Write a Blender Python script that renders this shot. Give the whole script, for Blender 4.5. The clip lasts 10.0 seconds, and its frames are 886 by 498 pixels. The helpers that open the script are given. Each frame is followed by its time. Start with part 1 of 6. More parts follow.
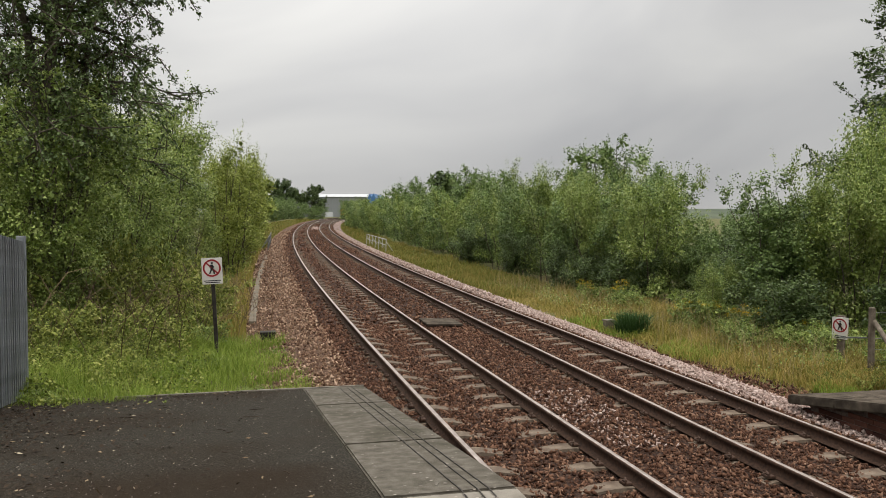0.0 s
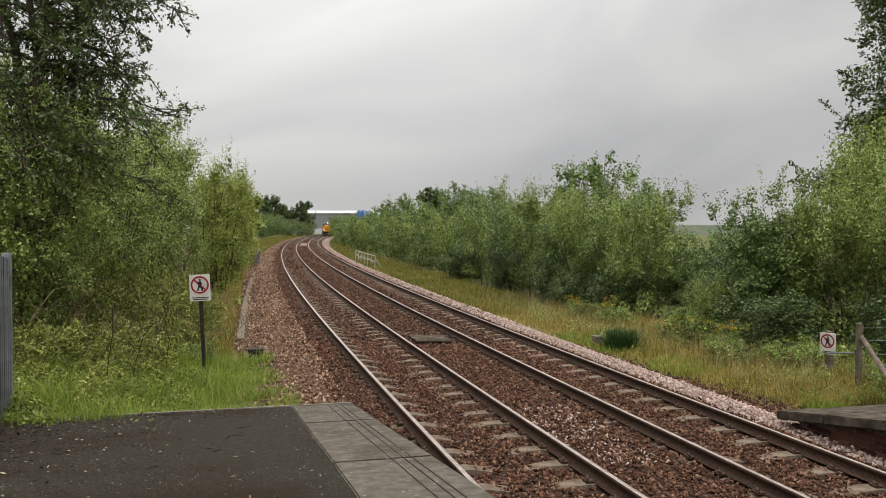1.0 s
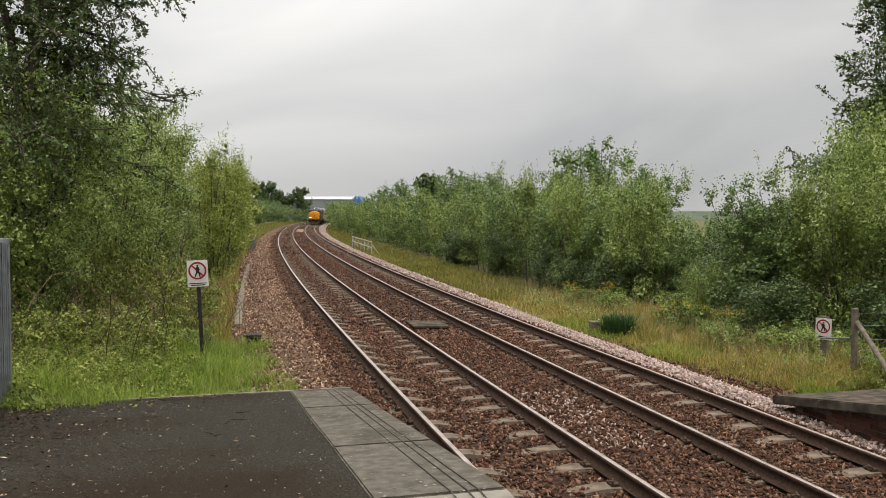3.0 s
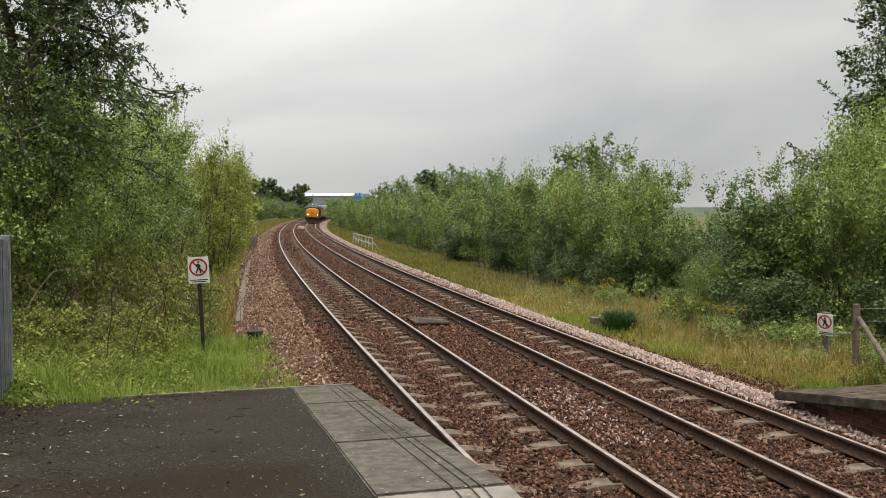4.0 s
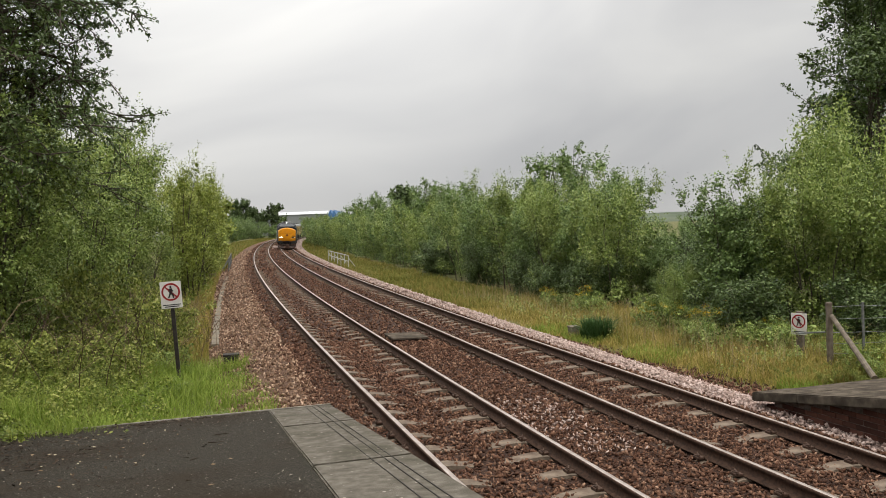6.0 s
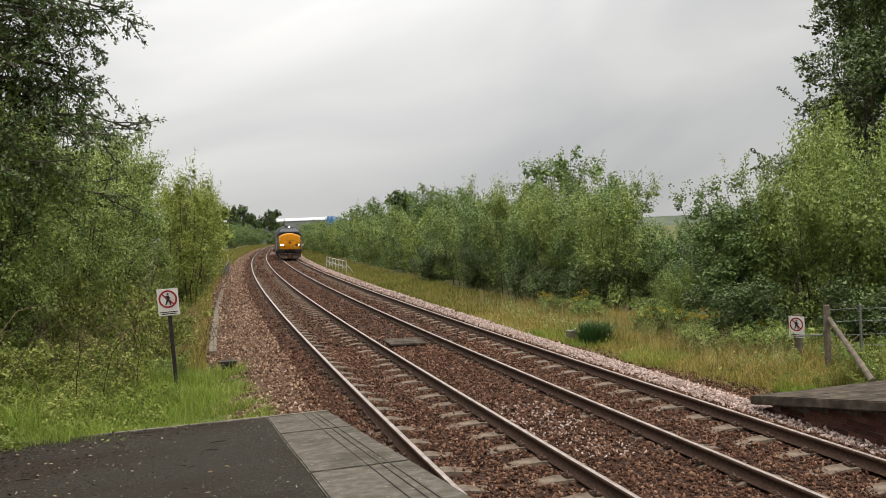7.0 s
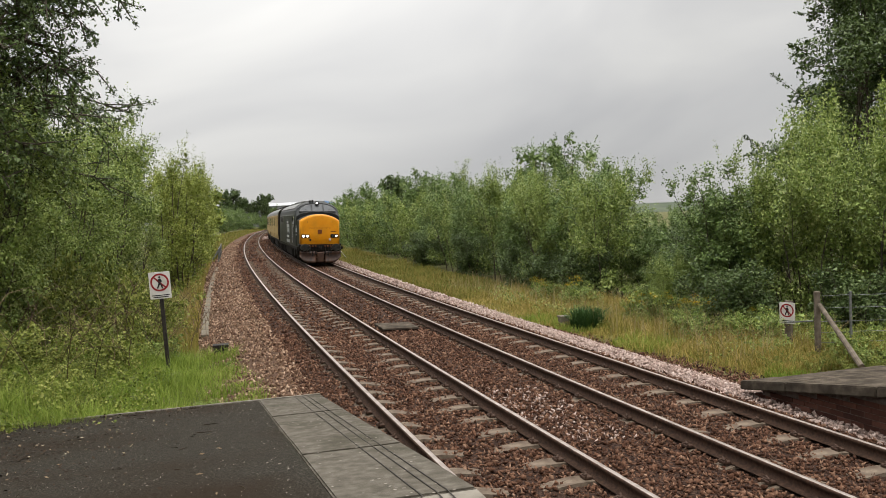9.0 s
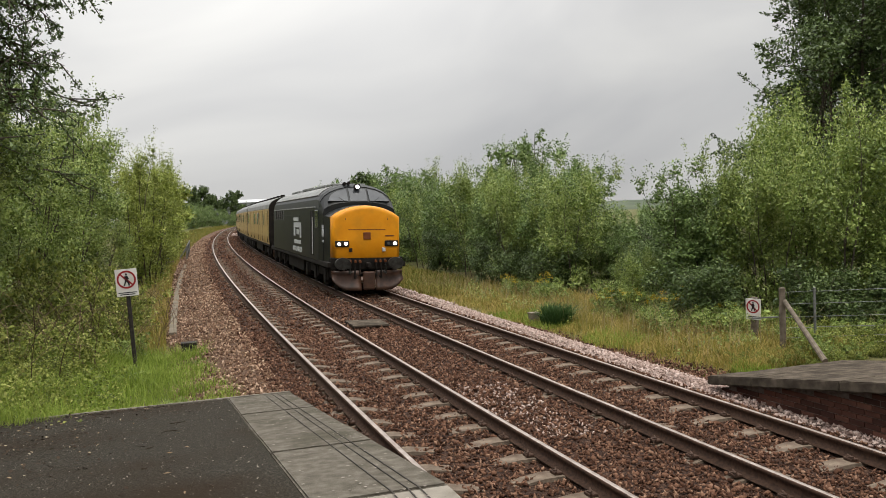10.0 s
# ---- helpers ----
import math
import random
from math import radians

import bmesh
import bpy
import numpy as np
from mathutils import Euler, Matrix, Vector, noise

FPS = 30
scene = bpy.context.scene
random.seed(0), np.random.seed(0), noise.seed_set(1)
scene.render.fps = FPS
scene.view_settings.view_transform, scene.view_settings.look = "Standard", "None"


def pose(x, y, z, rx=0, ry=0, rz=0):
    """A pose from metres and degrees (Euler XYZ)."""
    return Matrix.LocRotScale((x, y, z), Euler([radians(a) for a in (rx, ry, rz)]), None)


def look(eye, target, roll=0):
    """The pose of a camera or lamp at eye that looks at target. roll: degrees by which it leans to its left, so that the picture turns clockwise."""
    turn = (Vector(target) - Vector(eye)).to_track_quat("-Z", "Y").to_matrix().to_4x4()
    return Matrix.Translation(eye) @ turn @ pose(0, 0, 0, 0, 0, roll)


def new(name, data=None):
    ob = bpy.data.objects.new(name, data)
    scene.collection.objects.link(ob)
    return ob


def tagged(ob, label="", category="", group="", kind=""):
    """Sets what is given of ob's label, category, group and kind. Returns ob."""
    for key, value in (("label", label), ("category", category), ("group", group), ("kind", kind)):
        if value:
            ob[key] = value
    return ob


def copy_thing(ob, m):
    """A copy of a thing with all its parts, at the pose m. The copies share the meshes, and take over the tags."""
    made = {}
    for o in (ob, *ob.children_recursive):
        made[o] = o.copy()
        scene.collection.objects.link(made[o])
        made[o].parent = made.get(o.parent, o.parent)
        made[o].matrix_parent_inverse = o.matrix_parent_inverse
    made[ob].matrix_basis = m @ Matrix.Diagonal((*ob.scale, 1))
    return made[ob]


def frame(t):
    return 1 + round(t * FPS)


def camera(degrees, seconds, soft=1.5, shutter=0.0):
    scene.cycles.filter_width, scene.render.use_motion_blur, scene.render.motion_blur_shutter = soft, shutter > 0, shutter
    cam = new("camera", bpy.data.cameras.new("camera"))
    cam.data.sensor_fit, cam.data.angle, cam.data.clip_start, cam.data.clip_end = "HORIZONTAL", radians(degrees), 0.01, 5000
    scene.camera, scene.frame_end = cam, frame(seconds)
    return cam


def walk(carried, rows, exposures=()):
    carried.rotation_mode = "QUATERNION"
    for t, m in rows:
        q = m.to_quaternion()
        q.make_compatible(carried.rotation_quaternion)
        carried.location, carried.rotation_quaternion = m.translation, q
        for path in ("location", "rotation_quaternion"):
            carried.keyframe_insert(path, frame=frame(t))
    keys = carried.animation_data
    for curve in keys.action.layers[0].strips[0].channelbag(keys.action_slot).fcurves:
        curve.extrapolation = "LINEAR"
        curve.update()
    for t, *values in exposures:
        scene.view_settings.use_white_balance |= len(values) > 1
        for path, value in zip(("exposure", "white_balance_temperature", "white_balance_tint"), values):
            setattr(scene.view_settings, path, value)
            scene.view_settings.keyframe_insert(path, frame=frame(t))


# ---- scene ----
cam = camera(57.47, 10.0, soft=0.9)
# seconds, eye x y z, turn about x y z
PATH = [
    (0.0, 0.024, -0.010, 2.463, 87.737, -0.108, 1.119),
    (0.5, 0.024, -0.005, 2.464, 88.505, -0.060, 0.690),
    (1.0, 0.022, -0.003, 2.463, 88.898, -0.063, 0.335),
    (1.5, 0.011, -0.022, 2.470, 88.735, 0.012, 0.122),
    (2.0, 0.005, -0.006, 2.457, 88.338, -0.091, -0.011),
    (2.5, 0.005, -0.020, 2.459, 88.066, -0.107, 0.046),
    (4.0, -0.002, -0.001, 2.451, 87.661, 0.035, 0.141),
    (4.5, 0.000, -0.000, 2.450, 87.537, 0.000, 0.000),
    (5.0, 0.007, -0.001, 2.454, 87.661, 0.393, -0.104),
    (5.5, 0.022, 0.019, 2.459, 88.165, 1.516, -1.066),
    (7.0, 0.050, 0.036, 2.462, 88.966, 2.561, -1.746),
    (7.5, 0.044, 0.025, 2.456, 88.977, 2.399, -1.994),
    (8.0, 0.044, 0.044, 2.445, 88.746, 2.208, -2.355),
    (8.5, 0.051, 0.038, 2.446, 88.312, 2.067, -2.388),
    (9.0, 0.053, 0.041, 2.447, 87.909, 2.253, -2.244),
    (9.5, 0.056, 0.048, 2.447, 87.796, 2.214, -2.517),
    (10.0, 0.053, 0.046, 2.442, 87.625, 2.162, -4.315),
]
walk(cam, [(t, pose(x, y, z, rx, ry, rz)) for t, x, y, z, rx, ry, rz in PATH], exposures=((0.0, -0.1), (1.2, -0.07), (2.5, 0.0), (4.5, 0.05), (10.0, 0.05)))

# ---- overcast daylight ----
SUN_AZ, SUN_EL = radians(158), radians(66)   # the sun stands behind thick cloud, high over the camera's back
world = bpy.data.worlds.new("overcast_sky")
scene.world = world
world.use_nodes = True
wn, wl = world.node_tree.nodes, world.node_tree.links
wn.clear()


def wnode(kind, **kw):
    n = wn.new(kind)
    for k, v in kw.items():
        n.inputs[k].default_value = v
    return n


coord = wn.new("ShaderNodeTexCoord")
split = wn.new("ShaderNodeSeparateXYZ")
wl.new(coord.outputs["Generated"], split.inputs[0])
clampz = wn.new("ShaderNodeMath"); clampz.operation = "MAXIMUM"; clampz.inputs[1].default_value = 0.0
wl.new(split.outputs["Z"], clampz.inputs[0])
# cloud layer: long soft bands, a little tilted against the horizon
tilt = wn.new("ShaderNodeMapping"); tilt.inputs["Rotation"].default_value = (0, radians(13), 0)
wl.new(coord.outputs["Generated"], tilt.inputs[0])
mapn = wn.new("ShaderNodeMapping"); mapn.inputs["Scale"].default_value = (1.0, 1.0, 2.9)
wl.new(tilt.outputs[0], mapn.inputs[0])
n1 = wnode("ShaderNodeTexNoise", Scale=2.1, Detail=4.0, Roughness=0.45, Distortion=0.5)
wl.new(mapn.outputs[0], n1.inputs["Vector"])
cr = wn.new("ShaderNodeValToRGB")
cr.color_ramp.elements[0].position, cr.color_ramp.elements[0].color = 0.33, (0.55, 0.55, 0.56, 1)
cr.color_ramp.elements[1].position, cr.color_ramp.elements[1].color = 0.68, (0.80, 0.79, 0.765, 1)
wl.new(n1.outputs["Fac"], cr.inputs[0])
SUN_DIR = Vector((math.sin(SUN_AZ) * math.cos(SUN_EL), math.cos(SUN_AZ) * math.cos(SUN_EL), math.sin(SUN_EL)))
mul = wn.new("ShaderNodeVectorMath"); mul.operation = "SCALE"
# an overcast sky is brightest overhead
high = wn.new("ShaderNodeMath"); high.operation = "MULTIPLY"
wl.new(clampz.outputs[0], high.inputs[0]); wl.new(clampz.outputs[0], high.inputs[1])
lift = wn.new("ShaderNodeMath"); lift.operation = "MULTIPLY_ADD"; lift.inputs[1].default_value, lift.inputs[2].default_value = 5.5, 0.55
wl.new(high.outputs[0], lift.inputs[0])
zen = wn.new("ShaderNodeMath"); zen.operation = "MULTIPLY_ADD"; zen.inputs[2].default_value = 0.88
wl.new(clampz.outputs[0], zen.inputs[0]); wl.new(lift.outputs[0], zen.inputs[1])
# thinner, whiter cloud ahead
thin = wn.new("ShaderNodeVectorMath"); thin.operation = "DOT_PRODUCT"; thin.inputs[1].default_value = (-0.13, 0.89, 0.44)
wl.new(coord.outputs["Generated"], thin.inputs[0])
veil = wn.new("ShaderNodeMapRange"); veil.interpolation_type = "SMOOTHSTEP"
veil.inputs["From Min"].default_value, veil.inputs["From Max"].default_value, veil.inputs["To Min"].default_value, veil.inputs["To Max"].default_value = 0.86, 1.0, 1.0, 1.28
wl.new(thin.outputs["Value"], veil.inputs[0])
both = wn.new("ShaderNodeMath"); both.operation = "MULTIPLY"
wl.new(zen.outputs[0], both.inputs[0]); wl.new(veil.outputs[0], both.inputs[1])
wl.new(cr.outputs[0], mul.inputs[0]); wl.new(both.outputs[0], mul.inputs["Scale"])
sky = wn.new("ShaderNodeTexSky"); sky.sky_type = "NISHITA"; sky.sun_disc = False
sky.sun_elevation, sky.sun_rotation = SUN_EL, SUN_AZ
skys = wn.new("ShaderNodeVectorMath"); skys.operation = "SCALE"; skys.inputs["Scale"].default_value = 0.06
wl.new(sky.outputs[0], skys.inputs[0])
mixs = wn.new("ShaderNodeMix"); mixs.data_type = "RGBA"; mixs.inputs[0].default_value = 0.93
wl.new(skys.outputs[0], mixs.inputs[6]); wl.new(mul.outputs[0], mixs.inputs[7])
bg = wn.new("ShaderNodeBackground"); bg.inputs["Strength"].default_value = 0.92
wl.new(mixs.outputs[2], bg.inputs[0])
wout = wn.new("ShaderNodeOutputWorld"); wl.new(bg.outputs[0], wout.inputs[0])

sun = new("sun", bpy.data.lights.new("sun", "SUN"))
sun.data.energy, sun.data.angle, sun.data.color = 1.5, radians(35), (1.0, 0.94, 0.84)
sun.matrix_world = look((0, 0, 40), Vector((0, 0, 40)) - SUN_DIR)

# ---- materials ----


def mat(name, stops, scale=6.0, rough=0.8, bump=0.3, bscale=60.0, metal=0.0, by="noise", translucent=0.0, stain=None, sscale=0.7, spec=0.18, detail=6.0, bdist=0.01):
    """A procedural surface. stops: (position, colour) of a ramp driven by noise, by the island or by the object; stain: (colour, share) laid on in large patches."""
    m = bpy.data.materials.new(name)
    m.use_nodes = True
    n, l = m.node_tree.nodes, m.node_tree.links
    b = n["Principled BSDF"]
    b.inputs["Roughness"].default_value, b.inputs["Metallic"].default_value = rough, metal
    b.inputs["Specular IOR Level"].default_value = spec
    tc = n.new("ShaderNodeTexCoord")
    ramp = n.new("ShaderNodeValToRGB")
    e = ramp.color_ramp.elements
    while len(e) < len(stops):
        e.new(0.5)
    for k, (p, c) in zip(e, stops):
        k.position, k.color = p, (*c, 1)
    nz = n.new("ShaderNodeTexNoise")
    nz.inputs["Scale"].default_value, nz.inputs["Detail"].default_value = scale, detail
    l.new(tc.outputs["Object"], nz.inputs["Vector"])
    if by == "noise":
        l.new(nz.outputs["Fac"], ramp.inputs[0])
    else:
        if by == "island":
            src = n.new("ShaderNodeNewGeometry").outputs["Random Per Island"]
        else:
            src = n.new("ShaderNodeObjectInfo").outputs["Random"]
        mx = n.new("ShaderNodeMath"); mx.operation = "MULTIPLY_ADD"; mx.inputs[1].default_value = 0.55 if not translucent else 0.4
        sub = n.new("ShaderNodeMath"); sub.operation = "MULTIPLY"; sub.inputs[1].default_value = 0.45 if not translucent else 0.6
        l.new(nz.outputs["Fac"], sub.inputs[0]); l.new(src, mx.inputs[0]); l.new(sub.outputs[0], mx.inputs[2])
        l.new(mx.outputs[0], ramp.inputs[0])
    col = ramp.outputs[0]
    if stain:
        ns = n.new("ShaderNodeTexNoise"); ns.inputs["Scale"].default_value, ns.inputs["Detail"].default_value = sscale, 5
        l.new(tc.outputs["Object"], ns.inputs["Vector"])
        mr = n.new("ShaderNodeMapRange"); mr.inputs["From Min"].default_value, mr.inputs["From Max"].default_value = 0.48, 0.68
        mr.inputs["To Max"].default_value = stain[1]
        l.new(ns.outputs["Fac"], mr.inputs[0])
        mc = n.new("ShaderNodeMix"); mc.data_type = "RGBA"; mc.inputs[7].default_value = (*stain[0], 1)
        l.new(mr.outputs[0], mc.inputs[0]); l.new(col, mc.inputs[6])
        col = mc.outputs[2]
    l.new(col, b.inputs["Base Color"])
    if bump:
        nb = n.new("ShaderNodeTexNoise"); nb.inputs["Scale"].default_value, nb.inputs["Detail"].default_value = bscale, 8
        l.new(tc.outputs["Object"], nb.inputs["Vector"])
        bp = n.new("ShaderNodeBump"); bp.inputs["Strength"].default_value, bp.inputs["Distance"].default_value = bump, bdist
        l.new(nb.outputs["Fac"], bp.inputs["Height"]); l.new(bp.outputs[0], b.inputs["Normal"])
    if translucent:
        tr = n.new("ShaderNodeBsdfTranslucent"); l.new(col, tr.inputs["Color"])
        ms = n.new("ShaderNodeMixShader"); ms.inputs[0].default_value = translucent
        l.new(b.outputs[0], ms.inputs[1]); l.new(tr.outputs[0], ms.inputs[2])
        l.new(ms.outputs[0], n["Material Output"].inputs["Surface"])
    return m


def glowing(name, colour, strength):
    m = bpy.data.materials.new(name)
    m.use_nodes = True
    b = m.node_tree.nodes["Principled BSDF"]
    b.inputs["Base Color"].default_value = (*colour, 1)
    b.inputs["Emission Color"].default_value, b.inputs["Emission Strength"].default_value = (*colour, 1), strength
    return m


M = {}
M["ballast"] = mat("ballast_bed", [(0.32, (0.0116, 0.00534, 0.0032)), (0.5, (0.0414, 0.0198, 0.0121)), (0.68, (0.104, 0.0587, 0.0376))], 28, 0.95, 1.0, 30, stain=((0.037, 0.02, 0.0133), 0.6), bdist=0.08)
M["stone"] = mat("brown_granite_chips", [(0.16, (0.0141, 0.00572, 0.00305)), (0.42, (0.068, 0.0305, 0.0171)), (0.66, (0.132, 0.0671, 0.0405)), (0.86, (0.282, 0.175, 0.117))], 30, 0.9, 0.4, 90, by="island")
M["pink_stone"] = mat("pink_granite_chips", [(0.1, (0.133, 0.0895, 0.0733)), (0.4, (0.315, 0.226, 0.19)), (0.85, (0.476, 0.387, 0.344))], 30, 0.9, 0.4, 90, by="island")
M["pink_bed"] = mat("pink_ballast_bed", [(0.32, (0.063, 0.0394, 0.0315)), (0.5, (0.204, 0.143, 0.121)), (0.68, (0.364, 0.286, 0.256))], 28, 0.95, 1.0, 30, bdist=0.08)
M["rust"] = mat("rusty_rail_steel", [(0.3, (0.0237, 0.0126, 0.00777)), (0.7, (0.074, 0.04, 0.0252))], 25, 0.85, 0.4, 120, spec=0.25)
M["shine"] = mat("worn_rail_head", [(0.3, (0.266, 0.215, 0.185)), (0.7, (0.444, 0.385, 0.348))], 8, 0.42, 0.1, 200, metal=0.6)
M["sleeper"] = mat("weathered_sleeper_concrete", [(0.25, (0.074, 0.0555, 0.0407)), (0.55, (0.148, 0.115, 0.0851)), (0.8, (0.229, 0.185, 0.141))], 9, 0.9, 0.5, 60, stain=((0.0666, 0.0407, 0.0281), 0.75), sscale=3)
M["clip"] = mat("rusty_clip_steel", [(0.3, (0.037, 0.0222, 0.0163)), (0.7, (0.104, 0.0629, 0.0444))], 30, 0.7, 0.3, 100, metal=0.4)
M["asphalt"] = mat("worn_platform_asphalt", [(0.32, (0.00639, 0.00559, 0.00394)), (0.52, (0.0266, 0.0229, 0.017)), (0.72, (0.101, 0.0889, 0.0712))], 85, 0.9, 1.0, 140, stain=((0.0207, 0.0133, 0.0074), 0.85), sscale=0.55, spec=0.08)
M["coping"] = mat("weathered_coping_concrete", [(0.28, (0.0629, 0.0548, 0.0429)), (0.5, (0.0947, 0.0836, 0.0666)), (0.78, (0.148, 0.133, 0.109))], 11, 0.95, 0.6, 110, stain=((0.0459, 0.0414, 0.0281), 0.75), sscale=2.2, spec=0.1)
M["coping_light"] = mat("pale_coping_concrete", [(0.25, (0.118, 0.104, 0.0814)), (0.6, (0.222, 0.2, 0.167))], 6, 0.9, 0.4, 110, stain=((0.0592, 0.0518, 0.037), 0.6), sscale=2)
M["groove"] = mat("grimy_groove", [(0.3, (0.0296, 0.0259, 0.0222)), (0.7, (0.0555, 0.0488, 0.0414))], 20, 0.95, 0.2, 80)
M["brick"] = mat("old_red_brick", [(0.2, (0.0333, 0.0133, 0.00962)), (0.5, (0.0703, 0.0281, 0.0192)), (0.8, (0.126, 0.0555, 0.0385))], 14, 0.9, 0.5, 70, by="object", stain=((0.037, 0.0222, 0.0185), 0.6), sscale=5)
M["mortar"] = mat("dirty_mortar", [(0.3, (0.0666, 0.0518, 0.0444)), (0.7, (0.178, 0.148, 0.126))], 12, 0.95, 0.5, 90)
M["soil"] = mat("grassy_soil", [(0.3, (0.0518, 0.0518, 0.0185)), (0.5, (0.0962, 0.0925, 0.0333)), (0.7, (0.155, 0.133, 0.0592))], 1.3, 1.0, 0.8, 12, stain=((0.0629, 0.0703, 0.0222), 0.6), sscale=0.15, bdist=0.08)
M["fence"] = mat("galvanised_fence_steel", [(0.3, (0.148, 0.159, 0.17)), (0.7, (0.266, 0.281, 0.296))], 5, 0.55, 0.2, 40, metal=0.55, stain=((0.0962, 0.0962, 0.0962), 0.5), sscale=2)
M["wood"] = mat("weathered_grey_timber", [(0.25, (0.0666, 0.0518, 0.0385)), (0.6, (0.141, 0.115, 0.0888)), (0.85, (0.222, 0.189, 0.155))], 9, 0.9, 0.6, 50)
M["wire"] = mat("galvanised_wire", [(0.3, (0.118, 0.122, 0.122)), (0.7, (0.2, 0.204, 0.204))], 20, 0.5, 0, 10, metal=0.6)
M["white_paint"] = mat("off_white_sign_paint", [(0.3, (0.459, 0.444, 0.414)), (0.7, (0.555, 0.54, 0.511))], 5, 0.5, 0.1, 60, stain=((0.333, 0.311, 0.266), 0.4), sscale=6)
M["red_paint"] = mat("sign_red", [(0.3, (0.192, 0.0133, 0.0163)), (0.7, (0.244, 0.0207, 0.0222))], 10, 0.5, 0, 60)
M["black_paint"] = mat("sign_black", [(0.3, (0.00888, 0.00888, 0.00962)), (0.7, (0.0222, 0.0222, 0.0222))], 10, 0.6, 0.1, 60)
M["post_black"] = mat("rusted_black_post", [(0.3, (0.0118, 0.0104, 0.00962)), (0.7, (0.037, 0.0296, 0.0244))], 14, 0.65, 0.3, 60)
M["rail_white"] = mat("white_handrail_paint", [(0.3, (0.285, 0.285, 0.267)), (0.7, (0.474, 0.474, 0.45))], 5, 0.5, 0.1, 50)
M["trough"] = mat("cable_trough_concrete", [(0.3, (0.113, 0.0947, 0.0692)), (0.7, (0.2, 0.169, 0.129))], 6, 0.9, 0.4, 70, stain=((0.107, 0.091, 0.0629), 0.6), sscale=2)
M["bark"] = mat("grey_brown_bark", [(0.3, (0.037, 0.0296, 0.0222)), (0.7, (0.104, 0.0851, 0.0666))], 12, 0.95, 0.7, 40)
M["leaf_mid"] = mat("mid_green_leaves", [(0.2, (0.0224, 0.0421, 0.00864)), (0.42, (0.0854, 0.138, 0.0317)), (0.6, (0.174, 0.248, 0.0706)), (0.8, (0.292, 0.361, 0.16))], 1.1, 0.45, 0, by="island", translucent=0.2, spec=0.28)
M["leaf_light"] = mat("light_willow_leaves", [(0.2, (0.0391, 0.0606, 0.0107)), (0.42, (0.135, 0.194, 0.0392)), (0.6, (0.26, 0.328, 0.0792)), (0.8, (0.405, 0.437, 0.172))], 1.1, 0.45, 0, by="island", translucent=0.2, spec=0.28)
M["leaf_birch"] = mat("yellowish_birch_leaves", [(0.2, (0.0466, 0.0672, 0.0103)), (0.42, (0.172, 0.219, 0.0378)), (0.6, (0.322, 0.367, 0.0773)), (0.8, (0.476, 0.494, 0.17))], 1.1, 0.5, 0, by="island", translucent=0.2, spec=0.2)
M["leaf_dark"] = mat("dark_alder_leaves", [(0.2, (0.0152, 0.0264, 0.00732)), (0.5, (0.0612, 0.0968, 0.0242)), (0.78, (0.176, 0.231, 0.0861))], 1.1, 0.45, 0, by="island", translucent=0.2, spec=0.28)
M["leaf_bramble"] = mat("bramble_leaves", [(0.15, (0.0188, 0.0256, 0.005)), (0.4, (0.0986, 0.127, 0.0208)), (0.6, (0.232, 0.264, 0.0524)), (0.76, (0.388, 0.387, 0.127)), (0.84, (0.262, 0.162, 0.0674))], 0.8, 0.6, 0, by="island", translucent=0.32, spec=0.25)
M["dead_stem"] = mat("dead_brown_stems", [(0.2, (0.0518, 0.0333, 0.0207)), (0.8, (0.192, 0.133, 0.0814))], 4, 0.9, 0, by="island")
M["grass_lush"] = mat("lush_grass_blades", [(0.15, (0.0829, 0.132, 0.0169)), (0.5, (0.187, 0.256, 0.0387)), (0.85, (0.307, 0.348, 0.0879))], 0.8, 0.6, 0, by="island", translucent=0.35, spec=0.1)
M["grass_dry"] = mat("drying_meadow_grass", [(0.15, (0.0931, 0.109, 0.0173)), (0.42, (0.212, 0.196, 0.0401)), (0.6, (0.356, 0.271, 0.0868)), (0.85, (0.473, 0.339, 0.147))], 0.35, 0.7, 0, by="island", translucent=0.3, spec=0.1)
M["rush"] = mat("dark_rush_blades", [(0.1, (0.0222, 0.0555, 0.0148)), (0.8, (0.0592, 0.111, 0.0311))], 2, 0.6, 0, by="island", translucent=0.25)
M["flower"] = mat("yellow_ragwort_petals", [(0.2, (0.37, 0.252, 0.0148)), (0.8, (0.503, 0.37, 0.0296))], 4, 0.6, 0, by="island", translucent=0.2)
M["litter"] = mat("fallen_leaf_litter", [(0.1, (0.0888, 0.0518, 0.0259)), (0.5, (0.237, 0.178, 0.111)), (0.9, (0.444, 0.4, 0.296))], 5, 0.8, 0, by="island")
M["shed_wall"] = mat("grey_profiled_cladding", [(0.3, (0.185, 0.196, 0.2)), (0.7, (0.222, 0.237, 0.24))], 0.05, 0.6, 0.1, 2)
M["shed_white"] = mat("white_roof_sheet", [(0.3, (0.444, 0.459, 0.474)), (0.7, (0.503, 0.518, 0.525))], 0.05, 0.5, 0.1, 2)
M["shed_blue"] = mat("blue_cladding", [(0.3, (0.0592, 0.141, 0.296)), (0.7, (0.0814, 0.178, 0.34))], 0.1, 0.5, 0.1, 2)
M["loco_yellow"] = mat("warning_yellow_paint", [(0.3, (0.532, 0.2, 0.00444)), (0.7, (0.589, 0.239, 0.00888))], 3, 0.4, 0.05, 40, stain=((0.37, 0.163, 0.0111), 0.5), sscale=2.5)
